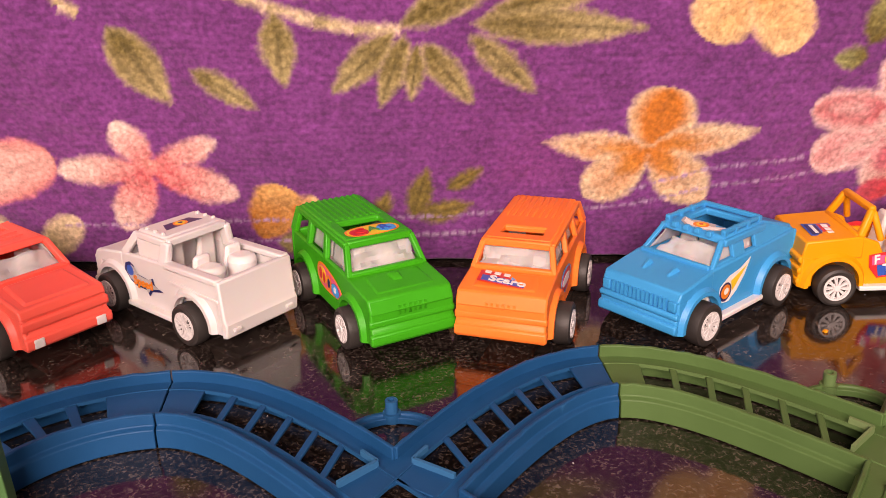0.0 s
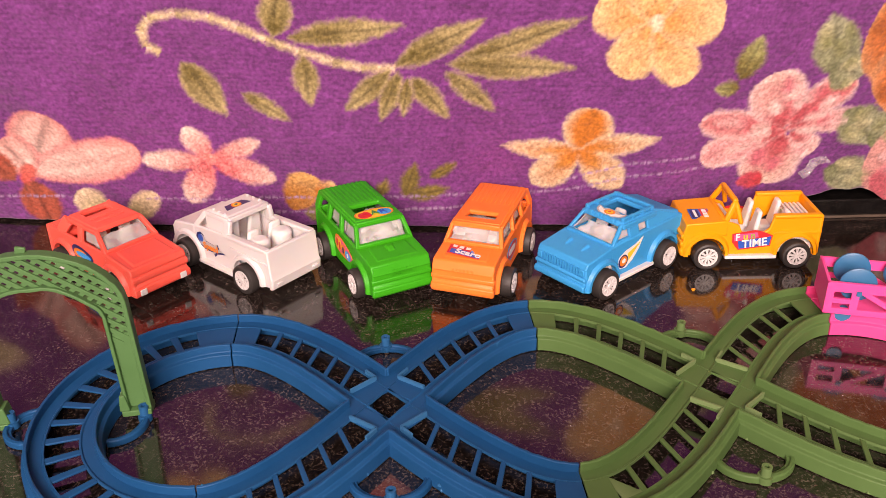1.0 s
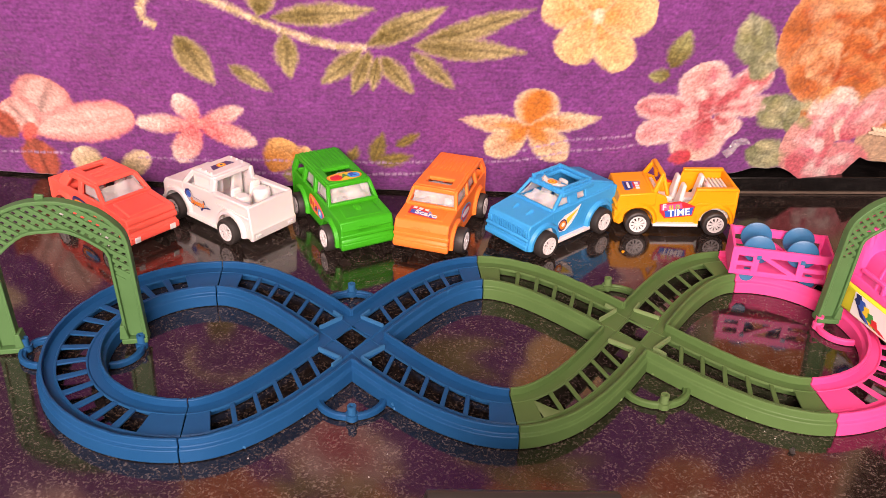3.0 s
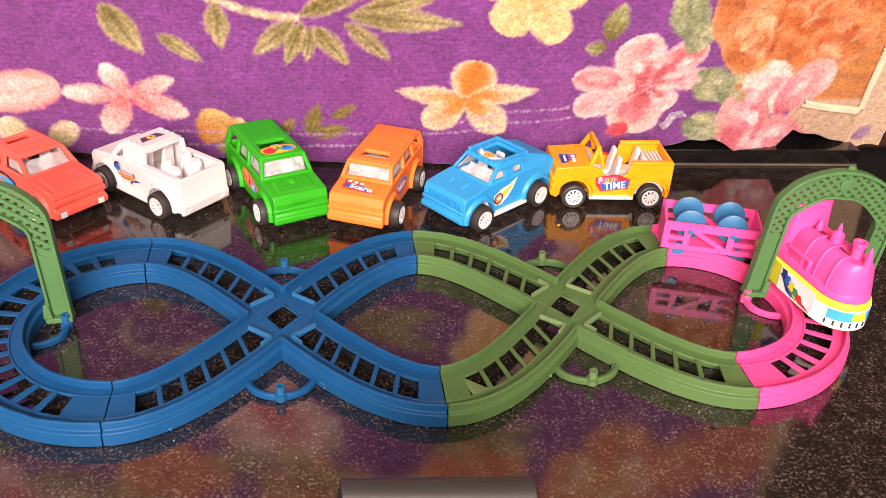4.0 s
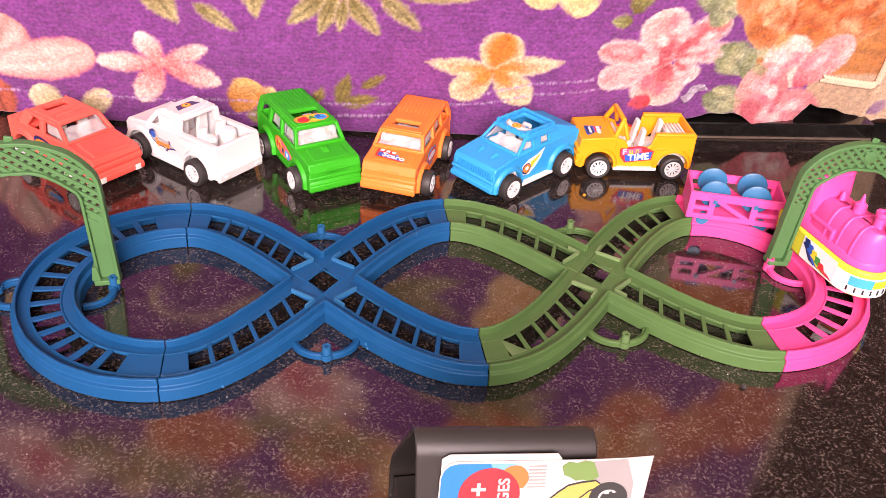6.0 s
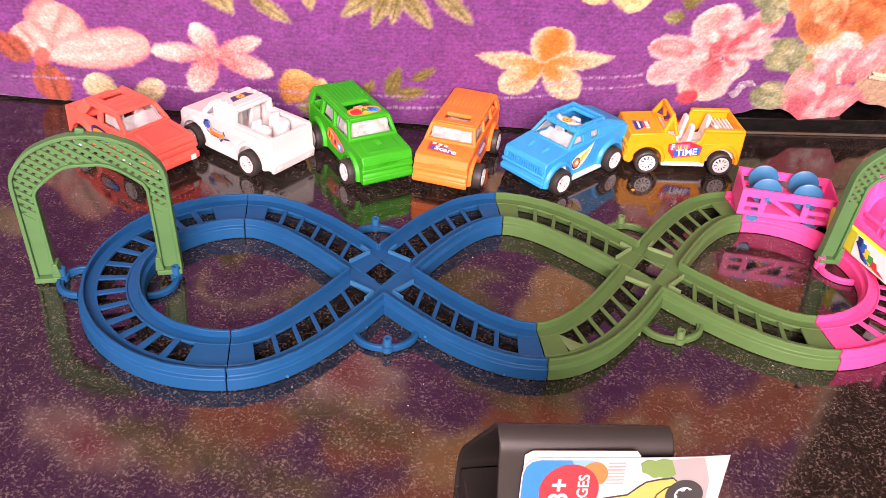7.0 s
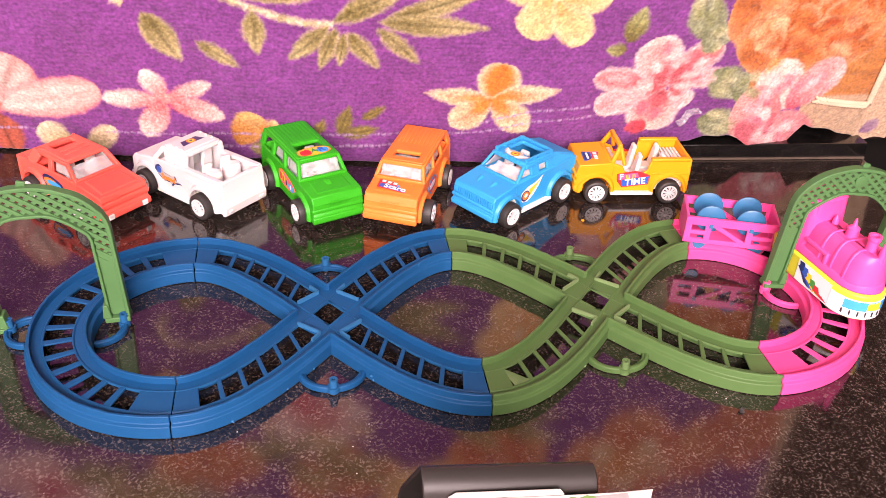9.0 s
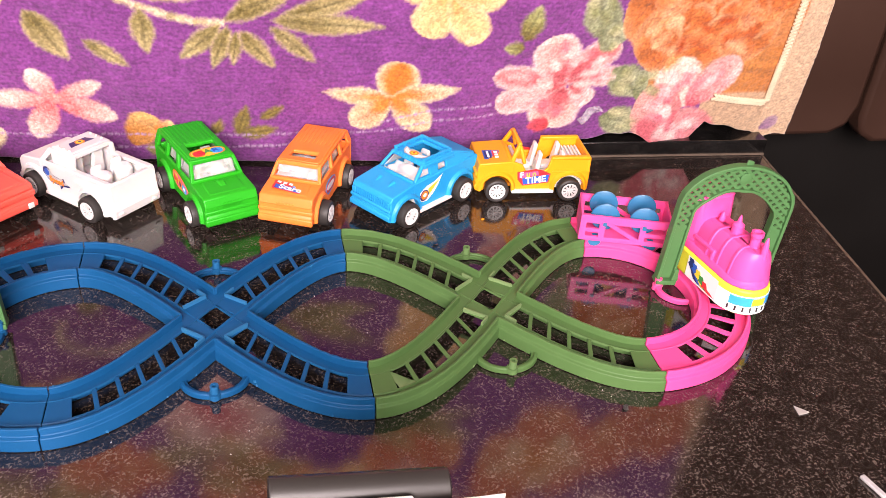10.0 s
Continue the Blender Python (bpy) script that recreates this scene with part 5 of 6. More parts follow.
for sy in (-1, 1):
    frosted(r, [(-0.0050, sy * 0.0166, 0.0304), (0.0180, sy * 0.0166, 0.0304), (0.0100, sy * 0.0145, 0.0396), (-0.0050, sy * 0.0145, 0.0396)], 0.0006)
add_wheels(r)
sticker(r, pose(-0.0385, -0.006, 0.03125, 0, 0, 60), [(blob(-0.0060, 0.0060, -0.0036, 0.0036), "sky"), (blob(-0.0046, 0.0004, -0.0026, 0.0026), "yellow"), (blob(0.0006, 0.0046, -0.0022, 0.0024), "blue")])
for sy in (-1, 1):
    sticker(r, side_pose(-0.006, 0.0205, sy) @ Matrix.Diagonal((1.05, 1.2, 1, 1)), [(blob(-0.0120, 0.0120, -0.0046, 0.0050, 12, 0.3), "navy"), (blob(-0.0100, 0.0060, -0.0030, 0.0034), "orange"), (blob(-0.0070, 0.0100, -0.0014, 0.0020), "sky")])

# white pickup, seen from behind
w = car_root(-0.1830, 0.1785, 136.5, "white plastic toy pickup with an open load bed", size=1.03)
bm = bmesh.new()
shell(bm, [(0.0470, 0.0220), (0.0440, 0.0280), (0.0230, 0.0312), (-0.0060, 0.0325), (-0.0120, 0.0325), (-0.0490, 0.0330)], [(0.0470, 0.0240), (0.0440, 0.0278), (0.0222, 0.0312)], tail_z=0.0335, rear=-0.0495, front=0.0478)
for sy in (-1, 1):
    beam(bm, (-0.0490, sy * (BW - 0.0016), 0.0328), (-0.0110, sy * (BW - 0.0016), 0.0322), 0.0050, 0.0030)
prism(bm, [(-0.0494, 0.0068), (-0.0526, 0.0076), (-0.0532, 0.0140), (-0.0520, 0.0160), (-0.0504, 0.0336), (-0.0480, 0.0336)], -BW - 0.0006, BW + 0.0006)
part("body", bm, C_WHITE, w, "", 0.0024)
arches(w, C_WHITE)
bumper(w, C_WHITE, 0.0478)
for sy in (-1, 1):
    bm = bmesh.new()
    prism(bm, [(-0.0490, 0.0235), (-0.0140, 0.0245), (-0.0140, 0.0262), (-0.0490, 0.0252)], min(sy * BW, sy * (BW + 0.0010)), max(sy * BW, sy * (BW + 0.0010)))
    part("side_moulding", bm, C_WHITE, w, "", 0.0004)
bm = bmesh.new()
cabin(bm, w, C_WHITE, (-0.0090, 0.0220), (-0.0100, 0.0125), 0.0315, 0.0418, 0.0038, ((0.0, 0.0060), (0.98, 0.0040)), None)
for sy in (-1, 1):
    post = bmesh.new()
    beam(post, (-0.0095, sy * 0.0178, 0.0300), (-0.0098, sy * 0.0160, 0.0420), 0.0060, 0.0036, (0, sy, 0))
    part("rear_post", post, C_WHITE, w, "", 0.0010)
rail("rear_bar", (-0.0098, -0.0160, 0.0416), (-0.0098, 0.0160, 0.0416), 0.0040, 0.0036, C_WHITE, w)
rail("cowl_bar", (0.0222, -0.0180, 0.0315), (0.0222, 0.0180, 0.0315), 0.0026, 0.0026, C_WHITE, w)
part("cab_roof", bm, C_WHITE, w, "", 0.0010)
for k in range(3):
    for sy in (-1, 1):
        bm = bmesh.new()
        box(bm, -0.006 + k * 0.006, -0.0040 + k * 0.006, sy * 0.0140 - 0.0010, sy * 0.0140 + 0.0010, 0.0434, 0.0450, 0.0003, 0.0003)
        part("roof_lamp", bm, C_WHITE, w, "", 0.0003)
for sy in (-1, 1):
    bm = bmesh.new()
    beam(bm, (-0.0060, sy * 0.0168, 0.0365), (0.0120, sy * 0.0168, 0.0360), 0.0009, 0.0100, (0, 0, 1))
    part("window_pane", bm, SEATS, w, "frosted cab window")
    bm = bmesh.new()
    box(bm, -0.0540, -0.0526, sy * 0.0150 - 0.0020, sy * 0.0150 + 0.0020, 0.0100, 0.0118)
    part("tail_lamp", bm, C_WHITE, w, "", 0.0003)
tub(w, -0.0480, 0.0210)
seats(w, (0.004,), top=0.0390)
seats(w, (-0.016,), top=0.0370)
for sy in (-1, 1):
    bm = bmesh.new()
    tube(bm, (-0.030, sy * 0.009), 0.0068, 0.0135, 0.0330, 16)
    part("load_hump", bm, SEATS, w, "rounded white hump in the load bed", 0.0026)
sills(w)
add_wheels(w)
sticker(w, pose(0.0015, 0, 0.04402, 0, 0, 90), [([(-0.0100, 0.0034), (-0.0040, 0.0030), (0.0040, 0.0030), (0.0100, 0.0034), (0.0070, -0.0034), (-0.0070, -0.0034)], "navy"), (blob(-0.0036, 0.0036, -0.0032, 0.0032, 10, 0, 2), "orange"), (blob(-0.0024, 0.0024, -0.0021, 0.0021, 10, 0, 2), "yellow"), (blob(-0.0012, 0.0012, -0.0010, 0.0010, 8, 0, 2), "navy")])
for sy in (-1, 1):
    sp = side_pose(0.007, 0.0215, sy, 9)
    swoosh = [(-0.0135, 0.0040), (-0.0115, 0.0070), (-0.0080, 0.0078), (-0.0052, 0.0060), (-0.0040, 0.0020), (0.0050, -0.0004), (0.0085, 0.0006), (0.0090, -0.0030), (0.0145, -0.0056), (0.0060, -0.0062), (0.0030, -0.0086), (0.0015, -0.0056), (-0.0070, -0.0040), (-0.0118, -0.0006)]
    sticker(w, sp, [(swoosh, "navy"), ([(x * 0.86, z * 0.80) for x, z in swoosh], "grey"), (blob(-0.0112, -0.0060, 0.0008, 0.0062, 10, 0, 2), "blue")])
    lettering("sticker_letters", "Speed", 0.0062, STICK["orange"], sp @ pose(0.0006, -0.0022, 0.0006, 0, 0, -9), w)


# amber open jeep
y = car_root(0.1620, 0.1645, 176.5, "amber yellow plastic toy jeep without a roof")
bm = bmesh.new()
shell(bm, [(0.0460, 0.0240), (0.0450, 0.0315), (0.0200, 0.0335), (0.0150, 0.0325), (0.0095, 0.0305), (0.0070, 0.0250), (-0.0075, 0.0245), (-0.0110, 0.0275), (-0.0130, 0.0362), (-0.0455, 0.0368)], [(0.0464, 0.0250), (0.0452, 0.0318), (0.0170, 0.0338)], rear=-0.0465, front=0.0470, tail_z=0.0368)
for sy in (-1, 1):
    beam(bm, (-0.0455, sy * (BW - 0.0014), 0.0366), (-0.0130, sy * (BW - 0.0014), 0.0362), 0.0044, 0.0026)
part("body", bm, C_YELLOW, y, "", 0.0022)
arches(y, C_YELLOW)
for z in (0.0115, 0.0170, 0.0225):
    bumper(y, C_YELLOW, 0.0468, z, 0.0010, 0.0042)
for sy in (-1, 1):
    bm = bmesh.new()
    prism(bm, [(-0.0462, 0.0238), (-0.0140, 0.0238), (-0.0160, 0.0256), (-0.0462, 0.0256)], min(sy * BW, sy * (BW + 0.0009)), max(sy * BW, sy * (BW + 0.0009)))
    part("side_moulding", bm, C_YELLOW, y, "", 0.0004)
bm = bmesh.new()
for sy in (-1, 1):
    beam(bm, (0.0185, sy * 0.0178, 0.0325), (0.0125, sy * 0.0140, 0.0455), 0.0038, 0.0036, (0, sy, 0))
    beam(bm, (0.0080, sy * 0.0182, 0.0305), (0.0122, sy * 0.0142, 0.0450), 0.0032, 0.0032, (0, sy, 0))
beam(bm, (0.0125, -0.0150, 0.0455), (0.0125, 0.0150, 0.0455), 0.0036, 0.0036)
beam(bm, (0.0190, -0.0180, 0.0332), (0.0190, 0.0180, 0.0332), 0.0034, 0.0028)
part("windscreen_frame", bm, C_YELLOW, y, "", 0.0012)
tub(y, -0.0440, 0.0165, 0.0160)
seats(y, (0.002, -0.017), top=0.0368)
bm = bmesh.new()
for k in range(5):
    box(bm, -0.0430 + k * 0.0030, -0.0413 + k * 0.0030, -0.0150, 0.0150, 0.0285, 0.0312)
box(bm, -0.0438, -0.0285, -0.0165, 0.0165, 0.0160, 0.0288)
part("rear_bench", bm, SEATS, y, "ribbed white rear bench", 0.0004)
sills(y)
add_wheels(y)
for sy in (-1, 1):
    sp = side_pose(0.000, 0.0200, sy, 7) @ Matrix.Diagonal((1.1, 1.15, 1, 1))
    sticker(y, sp, [([(-0.0120, 0.0052), (-0.0120, -0.0005), (-0.0085, -0.0058), (0.0110, -0.0058), (0.0128, 0.0010), (0.0060, 0.0046), (0.0020, 0.0060)], "red"), ([(-0.0080, -0.0050), (0.0104, -0.0050), (0.0118, 0.0006), (-0.0086, 0.0000)], "blue"), ([(-0.0108, 0.0044), (-0.0108, 0.0004), (0.0040, 0.0012), (0.0034, 0.0044)], "pink")])
    lettering("sticker_letters", "TIME", 0.0072, STICK["white"], sp @ pose(0.0014, -0.0024, 0.0006), y)
    for ch, dx, key in (("F", -0.0088, "white"), ("u", -0.0040, "yellow"), ("n", 0.0005, "lime")):
        lettering("sticker_letters", ch, 0.0060, STICK[key], sp @ pose(dx, 0.0026, 0.0006), y)
hp = pose(0.0330, 0.0060, 0.03275, 0, 4.0, 90)
sticker(y, hp, [([(-0.0070, -0.0070), (0.0070, -0.0070), (0.0070, 0.0070), (-0.0070, 0.0070)], "blue"), ([(-0.0062, 0.0006), (0.0062, 0.0006), (0.0062, 0.0062), (-0.0062, 0.0062)], "red"), ([(-0.0058, -0.0060), (0.0058, -0.0060), (0.0050, -0.0006), (-0.0050, -0.0006)], "navy")])
bars(y, hp @ pose(0, 0, 0.0003), [(-0.005, -0.002, 0.002, 0.005), (-0.0008, 0.0018, 0.002, 0.005), (0.003, 0.0052, 0.002, 0.005), (-0.0045, 0.0045, -0.0042, -0.0024)])

# ---------- the toy train ----------
engine = empty("toy_engine", pose(0.2482, 0.0008, 0.0098, 0, 0, -80), "hot pink and lemon yellow plastic toy train engine on pink track", "toy train")


def slab_outline(x0, x1, hw_, nose):
    """A blunt-nosed outline, the nose ahead."""
    out = [(x0 + 0.009, -hw_), (x1 - nose, -hw_)]
    out += [(x1 - nose + nose * math.sin(radians(a)), -hw_ * math.cos(radians(a))) for a in range(15, 180, 15)]
    out += [(x1 - nose, hw_), (x0 + 0.009, hw_), (x0 + 0.0026, hw_ - 0.0026), (x0, hw_ - 0.009), (x0, -hw_ + 0.009), (x0 + 0.0026, -hw_ + 0.0026)]
    return out


def ring_solid(bm, poly0, z0, poly1, z1):
    solid(bm, [(a, c, z0) for a, c in poly0], [(a, c, z1) for a, c in poly1])


bm = bmesh.new()
ring_solid(bm, slab_outline(-0.041, 0.045, 0.0170, 0.020), 0.0040, slab_outline(-0.042, 0.046, 0.0178, 0.020), 0.0235)
part("lower_body", bm, T_YELLOW, engine, "lemon yellow plastic base", 0.0016)
def loft(bm, rings):
    """A closed body through outlines of (points, height)."""
    rows = [[bm.verts.new((a, c, z)) for a, c in pts] for pts, z in rings]
    k = len(rows[0])
    for ra, rb in zip(rows, rows[1:]):
        for i in range(k):
            bm.faces.new((ra[i], ra[(i + 1) % k], rb[(i + 1) % k], rb[i]))
    bm.faces.new(rows[0][::-1])
    bm.faces.new(rows[-1])


bm = bmesh.new()
loft(bm, [(slab_outline(-0.0405, 0.0445, 0.0166, 0.019), 0.0236), (slab_outline(-0.0400, 0.0440, 0.0163, 0.019), 0.0275), (slab_outline(-0.0380, 0.0432, 0.0150, 0.018), 0.0295)])
part("deck", bm, T_PINK, engine, "", 0.0008)
bm = bmesh.new()
loft(bm, [(slab_outline(-0.016, 0.0428, 0.0150, 0.013), 0.0285), (slab_outline(-0.016, 0.0420, 0.0142, 0.013), 0.0350), (slab_outline(-0.016, 0.0412, 0.0128, 0.012), 0.0415),
          (slab_outline(-0.016, 0.0404, 0.0104, 0.010), 0.0460), (slab_outline(-0.016, 0.0394, 0.0074, 0.007), 0.0482)])
part("boiler", bm, T_PINK, engine, "hot pink plastic boiler", 0.0014)
for x in (0.003, 0.015, 0.027):
    bm = bmesh.new()
    band = [(0.0158, 0.0290), (0.0150, 0.0350), (0.0136, 0.0416), (0.0112, 0.0463), (0.0080, 0.0488), (0.0, 0.0490)]
    band = band + [(-q, c) for q, c in band[-2::-1]]
    solid(bm, [(x, q, c) for q, c in band], [(x + 0.0022, q, c) for q, c in band])
    part("boiler_band", bm, T_PINK, engine, "", 0.0006)
for sy in (-1, 1):
    bm = bmesh.new()
    beam(bm, (-0.010, sy * 0.0148, 0.0355), (0.012, sy * 0.0146, 0.0355), 0.0026, 0.0026)
    beam(bm, (0.0110, sy * 0.0146, 0.0365), (0.0110, sy * 0.0156, 0.0290), 0.0026, 0.0026, (0, 1, 0))
    part("steam_pipe", bm, T_PINK, engine, "", 0.0007)
bm = bmesh.new()
turned = lambda q: [(-0.045 - a, c) for a, c in q][::-1]
loft(bm, [(turned(slab_outline(-0.0365, -0.0045, 0.0166, 0.0165)), 0.0285), (turned(slab_outline(-0.0360, -0.0062, 0.0160, 0.0160)), 0.0480), (turned(slab_outline(-0.0355, -0.0080, 0.0152, 0.0152)), 0.0625), (turned(slab_outline(-0.0345, -0.0092, 0.0140, 0.0140)), 0.0642)])
part("cab", bm, T_PINK, engine, "hot pink plastic cab", 0.0022)
for x, prof in ((0.0385, [(0.0026, 0.044), (0.0020, 0.0530), (0.0012, 0.0575), (0.0004, 0.0600)]),
                (0.0290, [(0.0044, 0.044), (0.0034, 0.0500), (0.0034, 0.0550), (0.0042, 0.0560), (0.0042, 0.0588), (0.0026, 0.0588), (0.0024, 0.0555)]),
                (0.0110, [(0.0046, 0.044), (0.0040, 0.0510), (0.0040, 0.0540), (0.0016, 0.0560), (0.0011, 0.0590), (0.0004, 0.0612)]),
                (-0.0050, [(0.0026, 0.044), (0.0020, 0.0510), (0.0013, 0.0528), (0.0004, 0.0545)])):
    bm = bmesh.new()
    lathe(bm, prof, 18, "z")
    bmesh.ops.translate(bm, verts=bm.verts, vec=(x, 0, 0))
    part("chimney", bm, T_PINK, engine)
for sy in (-1, 1):
    sp = pose(0, sy * 0.0180, 0.0138, 90, 0, 0 if sy < 0 else 180)
    sx = 1 if sy < 0 else -1
    sticker(engine, sp, [([(-0.007 * sx, -0.0078), (0.026 * sx, -0.0078), (0.026 * sx, 0.0080), (-0.007 * sx, 0.0080)][::sx], "white")])
    for k, key in enumerate(("navy", "blue", "yellow", "green", "red")):
        a0, zt = -0.0056 + k * 0.0043, 0.0074 - 0.0021 * k
        q = [(a0, zt), (a0 + 0.0010, zt - 0.0026), (a0 - 0.0004, zt - 0.0044), (a0 + 0.0030, zt - 0.0072 + 0.0008 * k), (a0 + 0.0080, -0.0052 - 0.0003 * k), (a0 + 0.0140, -0.0064), (a0 + 0.0092, -0.0030 - 0.0004 * k), (a0 + 0.0064, zt - 0.0032), (a0 + 0.0044, zt + 0.0004)]
        bm = bmesh.new()
        plate(bm, [(sx * a, c) for a, c in q][::sx], 0.0003 + k * 0.00004, 0.0005 + k * 0.00004)
        st = part("sticker_stripe", bm, STICK[key], engine)
        st.matrix_local = sp
    bm = bmesh.new()
    for a0, a1, c0, c1 in ((-0.026, -0.017, -0.003, 0.004),):
        box(bm, min(sx * a0, sx * a1), max(sx * a0, sx * a1), c0, c1, 0.0001, 0.0003)
    wn_ = part("window_opening", bm, STICK["green"], engine, "dark green window opening")
    wn_.matrix_local = sp
# nose label wrapped round the blunt front
nose_pts = [(a, c) for a, c in slab_outline(-0.042, 0.0462, 0.0181, 0.020) if a > 0.0255]
for key, z0, z1, f0, f1, out in (("white", 0.0060, 0.0195, 0, 1, 0.0), ("sky", 0.0122, 0.0188, 0.22, 0.80, 0.0002), ("yellow", 0.0128, 0.0183, 0.44, 0.58, 0.0004)):
    bm = bmesh.new()
    n0, n1 = int(f0 * (len(nose_pts) - 1)), int(round(f1 * (len(nose_pts) - 1)))
    seg = nose_pts[n0:n1 + 1]
    path = []
    for k in range(len(seg)):
        (a, c), (a2, c2) = seg[max(0, k - 1)], seg[min(len(seg) - 1, k + 1)]
        ln = math.hypot(a2 - a, c2 - c)
        path.append((*seg[k], (c2 - c) / ln, -(a2 - a) / ln))
    sweep(bm, path, [(-0.0002, z0), (0.0002 + out, z0), (0.0002 + out, z1), (-0.0002, z1)])
    part("nose_label", bm, STICK[key], engine)
for k in range(9):
    f = 0.18 + 0.64 * k / 8
    i = int(f * (len(nose_pts) - 1))
    a, c = nose_pts[i]
    bm = bmesh.new()
    box(bm, a - 0.0004, a + 0.0007, c - 0.0004, c + 0.0004, 0.0080, 0.0114)
    part("nose_bar", bm, STICK["black"], engine)
bm = bmesh.new()
box(bm, -0.049, -0.041, -0.0035, 0.0035, 0.0060, 0.0085)
tube(bm, (-0.047, 0.0), 0.0020, 0.0085, 0.0135, 12)
part("coupling_hook", bm, T_YELLOW, engine, "", 0.0005)
for ex in (-0.022, 0.022):
    for sy in (-1, 1):
        bm = bmesh.new()
        lathe(bm, [(0.0045, -0.002), (0.0050, -0.001), (0.0050, 0.001), (0.0045, 0.002)], 20)
        ob = part("drive_wheel", bm, RUBBER, engine)
        ob.matrix_local = pose(ex, sy * 0.0105, 0.0044)

wagon = empty("toy_wagon", pose(0.2040, 0.0610, 0.0098, 0, 0, -17.3), "open pink plastic toy train wagon carrying teal discs", "toy train")
WL, WW, W0, W1 = 0.0325, 0.0165, 0.0070, 0.0275
bm = bmesh.new()
box(bm, -WL, WL, -WW, WW, W0, W0 + 0.0018)
part("wagon_floor", bm, T_PINK, wagon)
for sx in (-1, 1):
    bm = bmesh.new()
    box(bm, min(sx * WL, sx * (WL - 0.0018)), max(sx * WL, sx * (WL - 0.0018)), -WW, WW, W0, W1)
    part("end_board", bm, T_PINK, wagon, "", 0.0004)
for sy in (-1, 1):
    bm = bmesh.new()
    yy = sy * (WW - 0.0009)
    bar = lambda a, c, a2, c2, t=0.0030: beam(bm, (a, yy, c), (a2, yy, c2), 0.0018, t, (-(c2 - c), 0, a2 - a))
    bar(-WL, W0 + 0.0018, WL, W0 + 0.0018, 0.0036)
    bar(-WL, W1 - 0.0030, WL, W1 - 0.0030, 0.0060)
    for xx in (-WL + 0.0022, -0.0165, 0.0125, WL - 0.0022):
        bar(xx, W0 + 0.001, xx, W1 - 0.001, 0.0042)
    bar(-WL, 0.0155, -0.0165, 0.0155)
    bar(0.0125, 0.0155, WL, 0.0155)
    bar(-0.0150, W1 - 0.004, 0.0110, W0 + 0.002)
    part("side_frame", bm, T_PINK, wagon)
for x in (-0.0150, 0.0130):
    bm = bmesh.new()
    beam(bm, (x, -WW - 0.001, 0.0215), (x, WW + 0.001, 0.0215), 0.0028, 0.0028)
    ax = part("disc_axle", bm, T_WHEEL, wagon, "teal plastic rod")
    for sy in (-1, 1):
        bm = bmesh.new()
        lathe(bm, [(0.0098, -0.0008), (0.0104, -0.0004), (0.0104, 0.0004), (0.0098, 0.0008)], 32)
        d = part("disc", bm, T_WHEEL, ax, "teal plastic disc")
        d.matrix_local = pose(x, sy * 0.0098, 0.0240)
bm = bmesh.new()
beam(bm, (WL, 0, 0.0088), (WL + 0.013, 0.001, 0.0088), 0.0044, 0.0020)
tube(bm, (WL + 0.0135, 0.001), 0.0042, 0.0078, 0.0098, 16, 0.0022)
part("drawbar", bm, T_PINK, wagon)
for ex in (-0.020, 0.020):
    for sy in (-1, 1):
        bm = bmesh.new()
        lathe(bm, [(0.0045, -0.0015), (0.0050, -0.0008), (0.0050, 0.0008), (0.0045, 0.0015)], 20)
        ob = part("wagon_wheel", bm, T_WHEEL, wagon)
        ob.matrix_local = pose(ex, sy * 0.0105, 0.0044)

# ---------- in front of the railway ----------
stand = empty("black_stand", pose(-0.0265, -0.2110, 0.0, 0, 0, 1.2), "satin black bent plastic stand, open at its ends", "stand")
outer = [(-0.0475, 0.0), (-0.0187, 0.0980), (-0.0178, 0.1025), (-0.0158, 0.1062), (-0.0125, 0.1085), (-0.0095, 0.1090), (-0.0060, 0.1060), (0.0400, 0.0400), (0.0450, 0.0300), (0.0480, 0.0200), (0.0485, 0.0)]
inner = [(-0.0455, 0.0018), (-0.0170, 0.0978), (-0.0163, 0.1020), (-0.0148, 0.1048), (-0.0122, 0.1068), (-0.0102, 0.1072), (-0.0078, 0.1050), (0.0380, 0.0392), (0.0432, 0.0294), (0.0462, 0.0204), (0.0466, 0.0018)]
bm = bmesh.new()
rings = [[[bm.verts.new((x, yv, 0.904 * z * (1 - 1.0 * x))) for yv, z in pr] for pr in (outer, inner)] for x in (-0.0340, 0.0345)]
k = len(outer)
for i in range(k):
    n_ = (i + 1) % k
    bm.faces.new((rings[0][0][i], rings[0][0][n_], rings[1][0][n_], rings[1][0][i]))
    bm.faces.new((rings[0][1][i], rings[1][1][i], rings[1][1][n_], rings[0][1][n_]))
    for e in (0, 1):
        bm.faces.new((rings[e][0][i], rings[e][1][i], rings[e][1][n_], rings[e][0][n_]))
part("stand_body", bm, BLACK, stand, "", 0.0006)
bm = bmesh.new()
solid(bm, [(-0.0325, -0.0445, 0.0020), (0.0330, -0.0445, 0.0020), (0.0330, 0.0455, 0.0020), (-0.0325, 0.0455, 0.0020)],
      [(-0.0325, -0.0400, 0.0165), (0.0330, -0.0400, 0.0165), (0.0330, 0.0450, 0.0165), (-0.0325, 0.0450, 0.0165)])
part("inner_tray", bm, BLACK, stand, "dusty black tray inside", 0.0008)

card = empty("toy_package_card", pose(-0.0115, -0.2303, 0.0920, 74.6, 0, 0) @ pose(0, 0, 0, 0, 0, -2.4) @ Matrix.Scale(0.83, 4), "printed card from a toy package with a yellow car, leaning", "card")


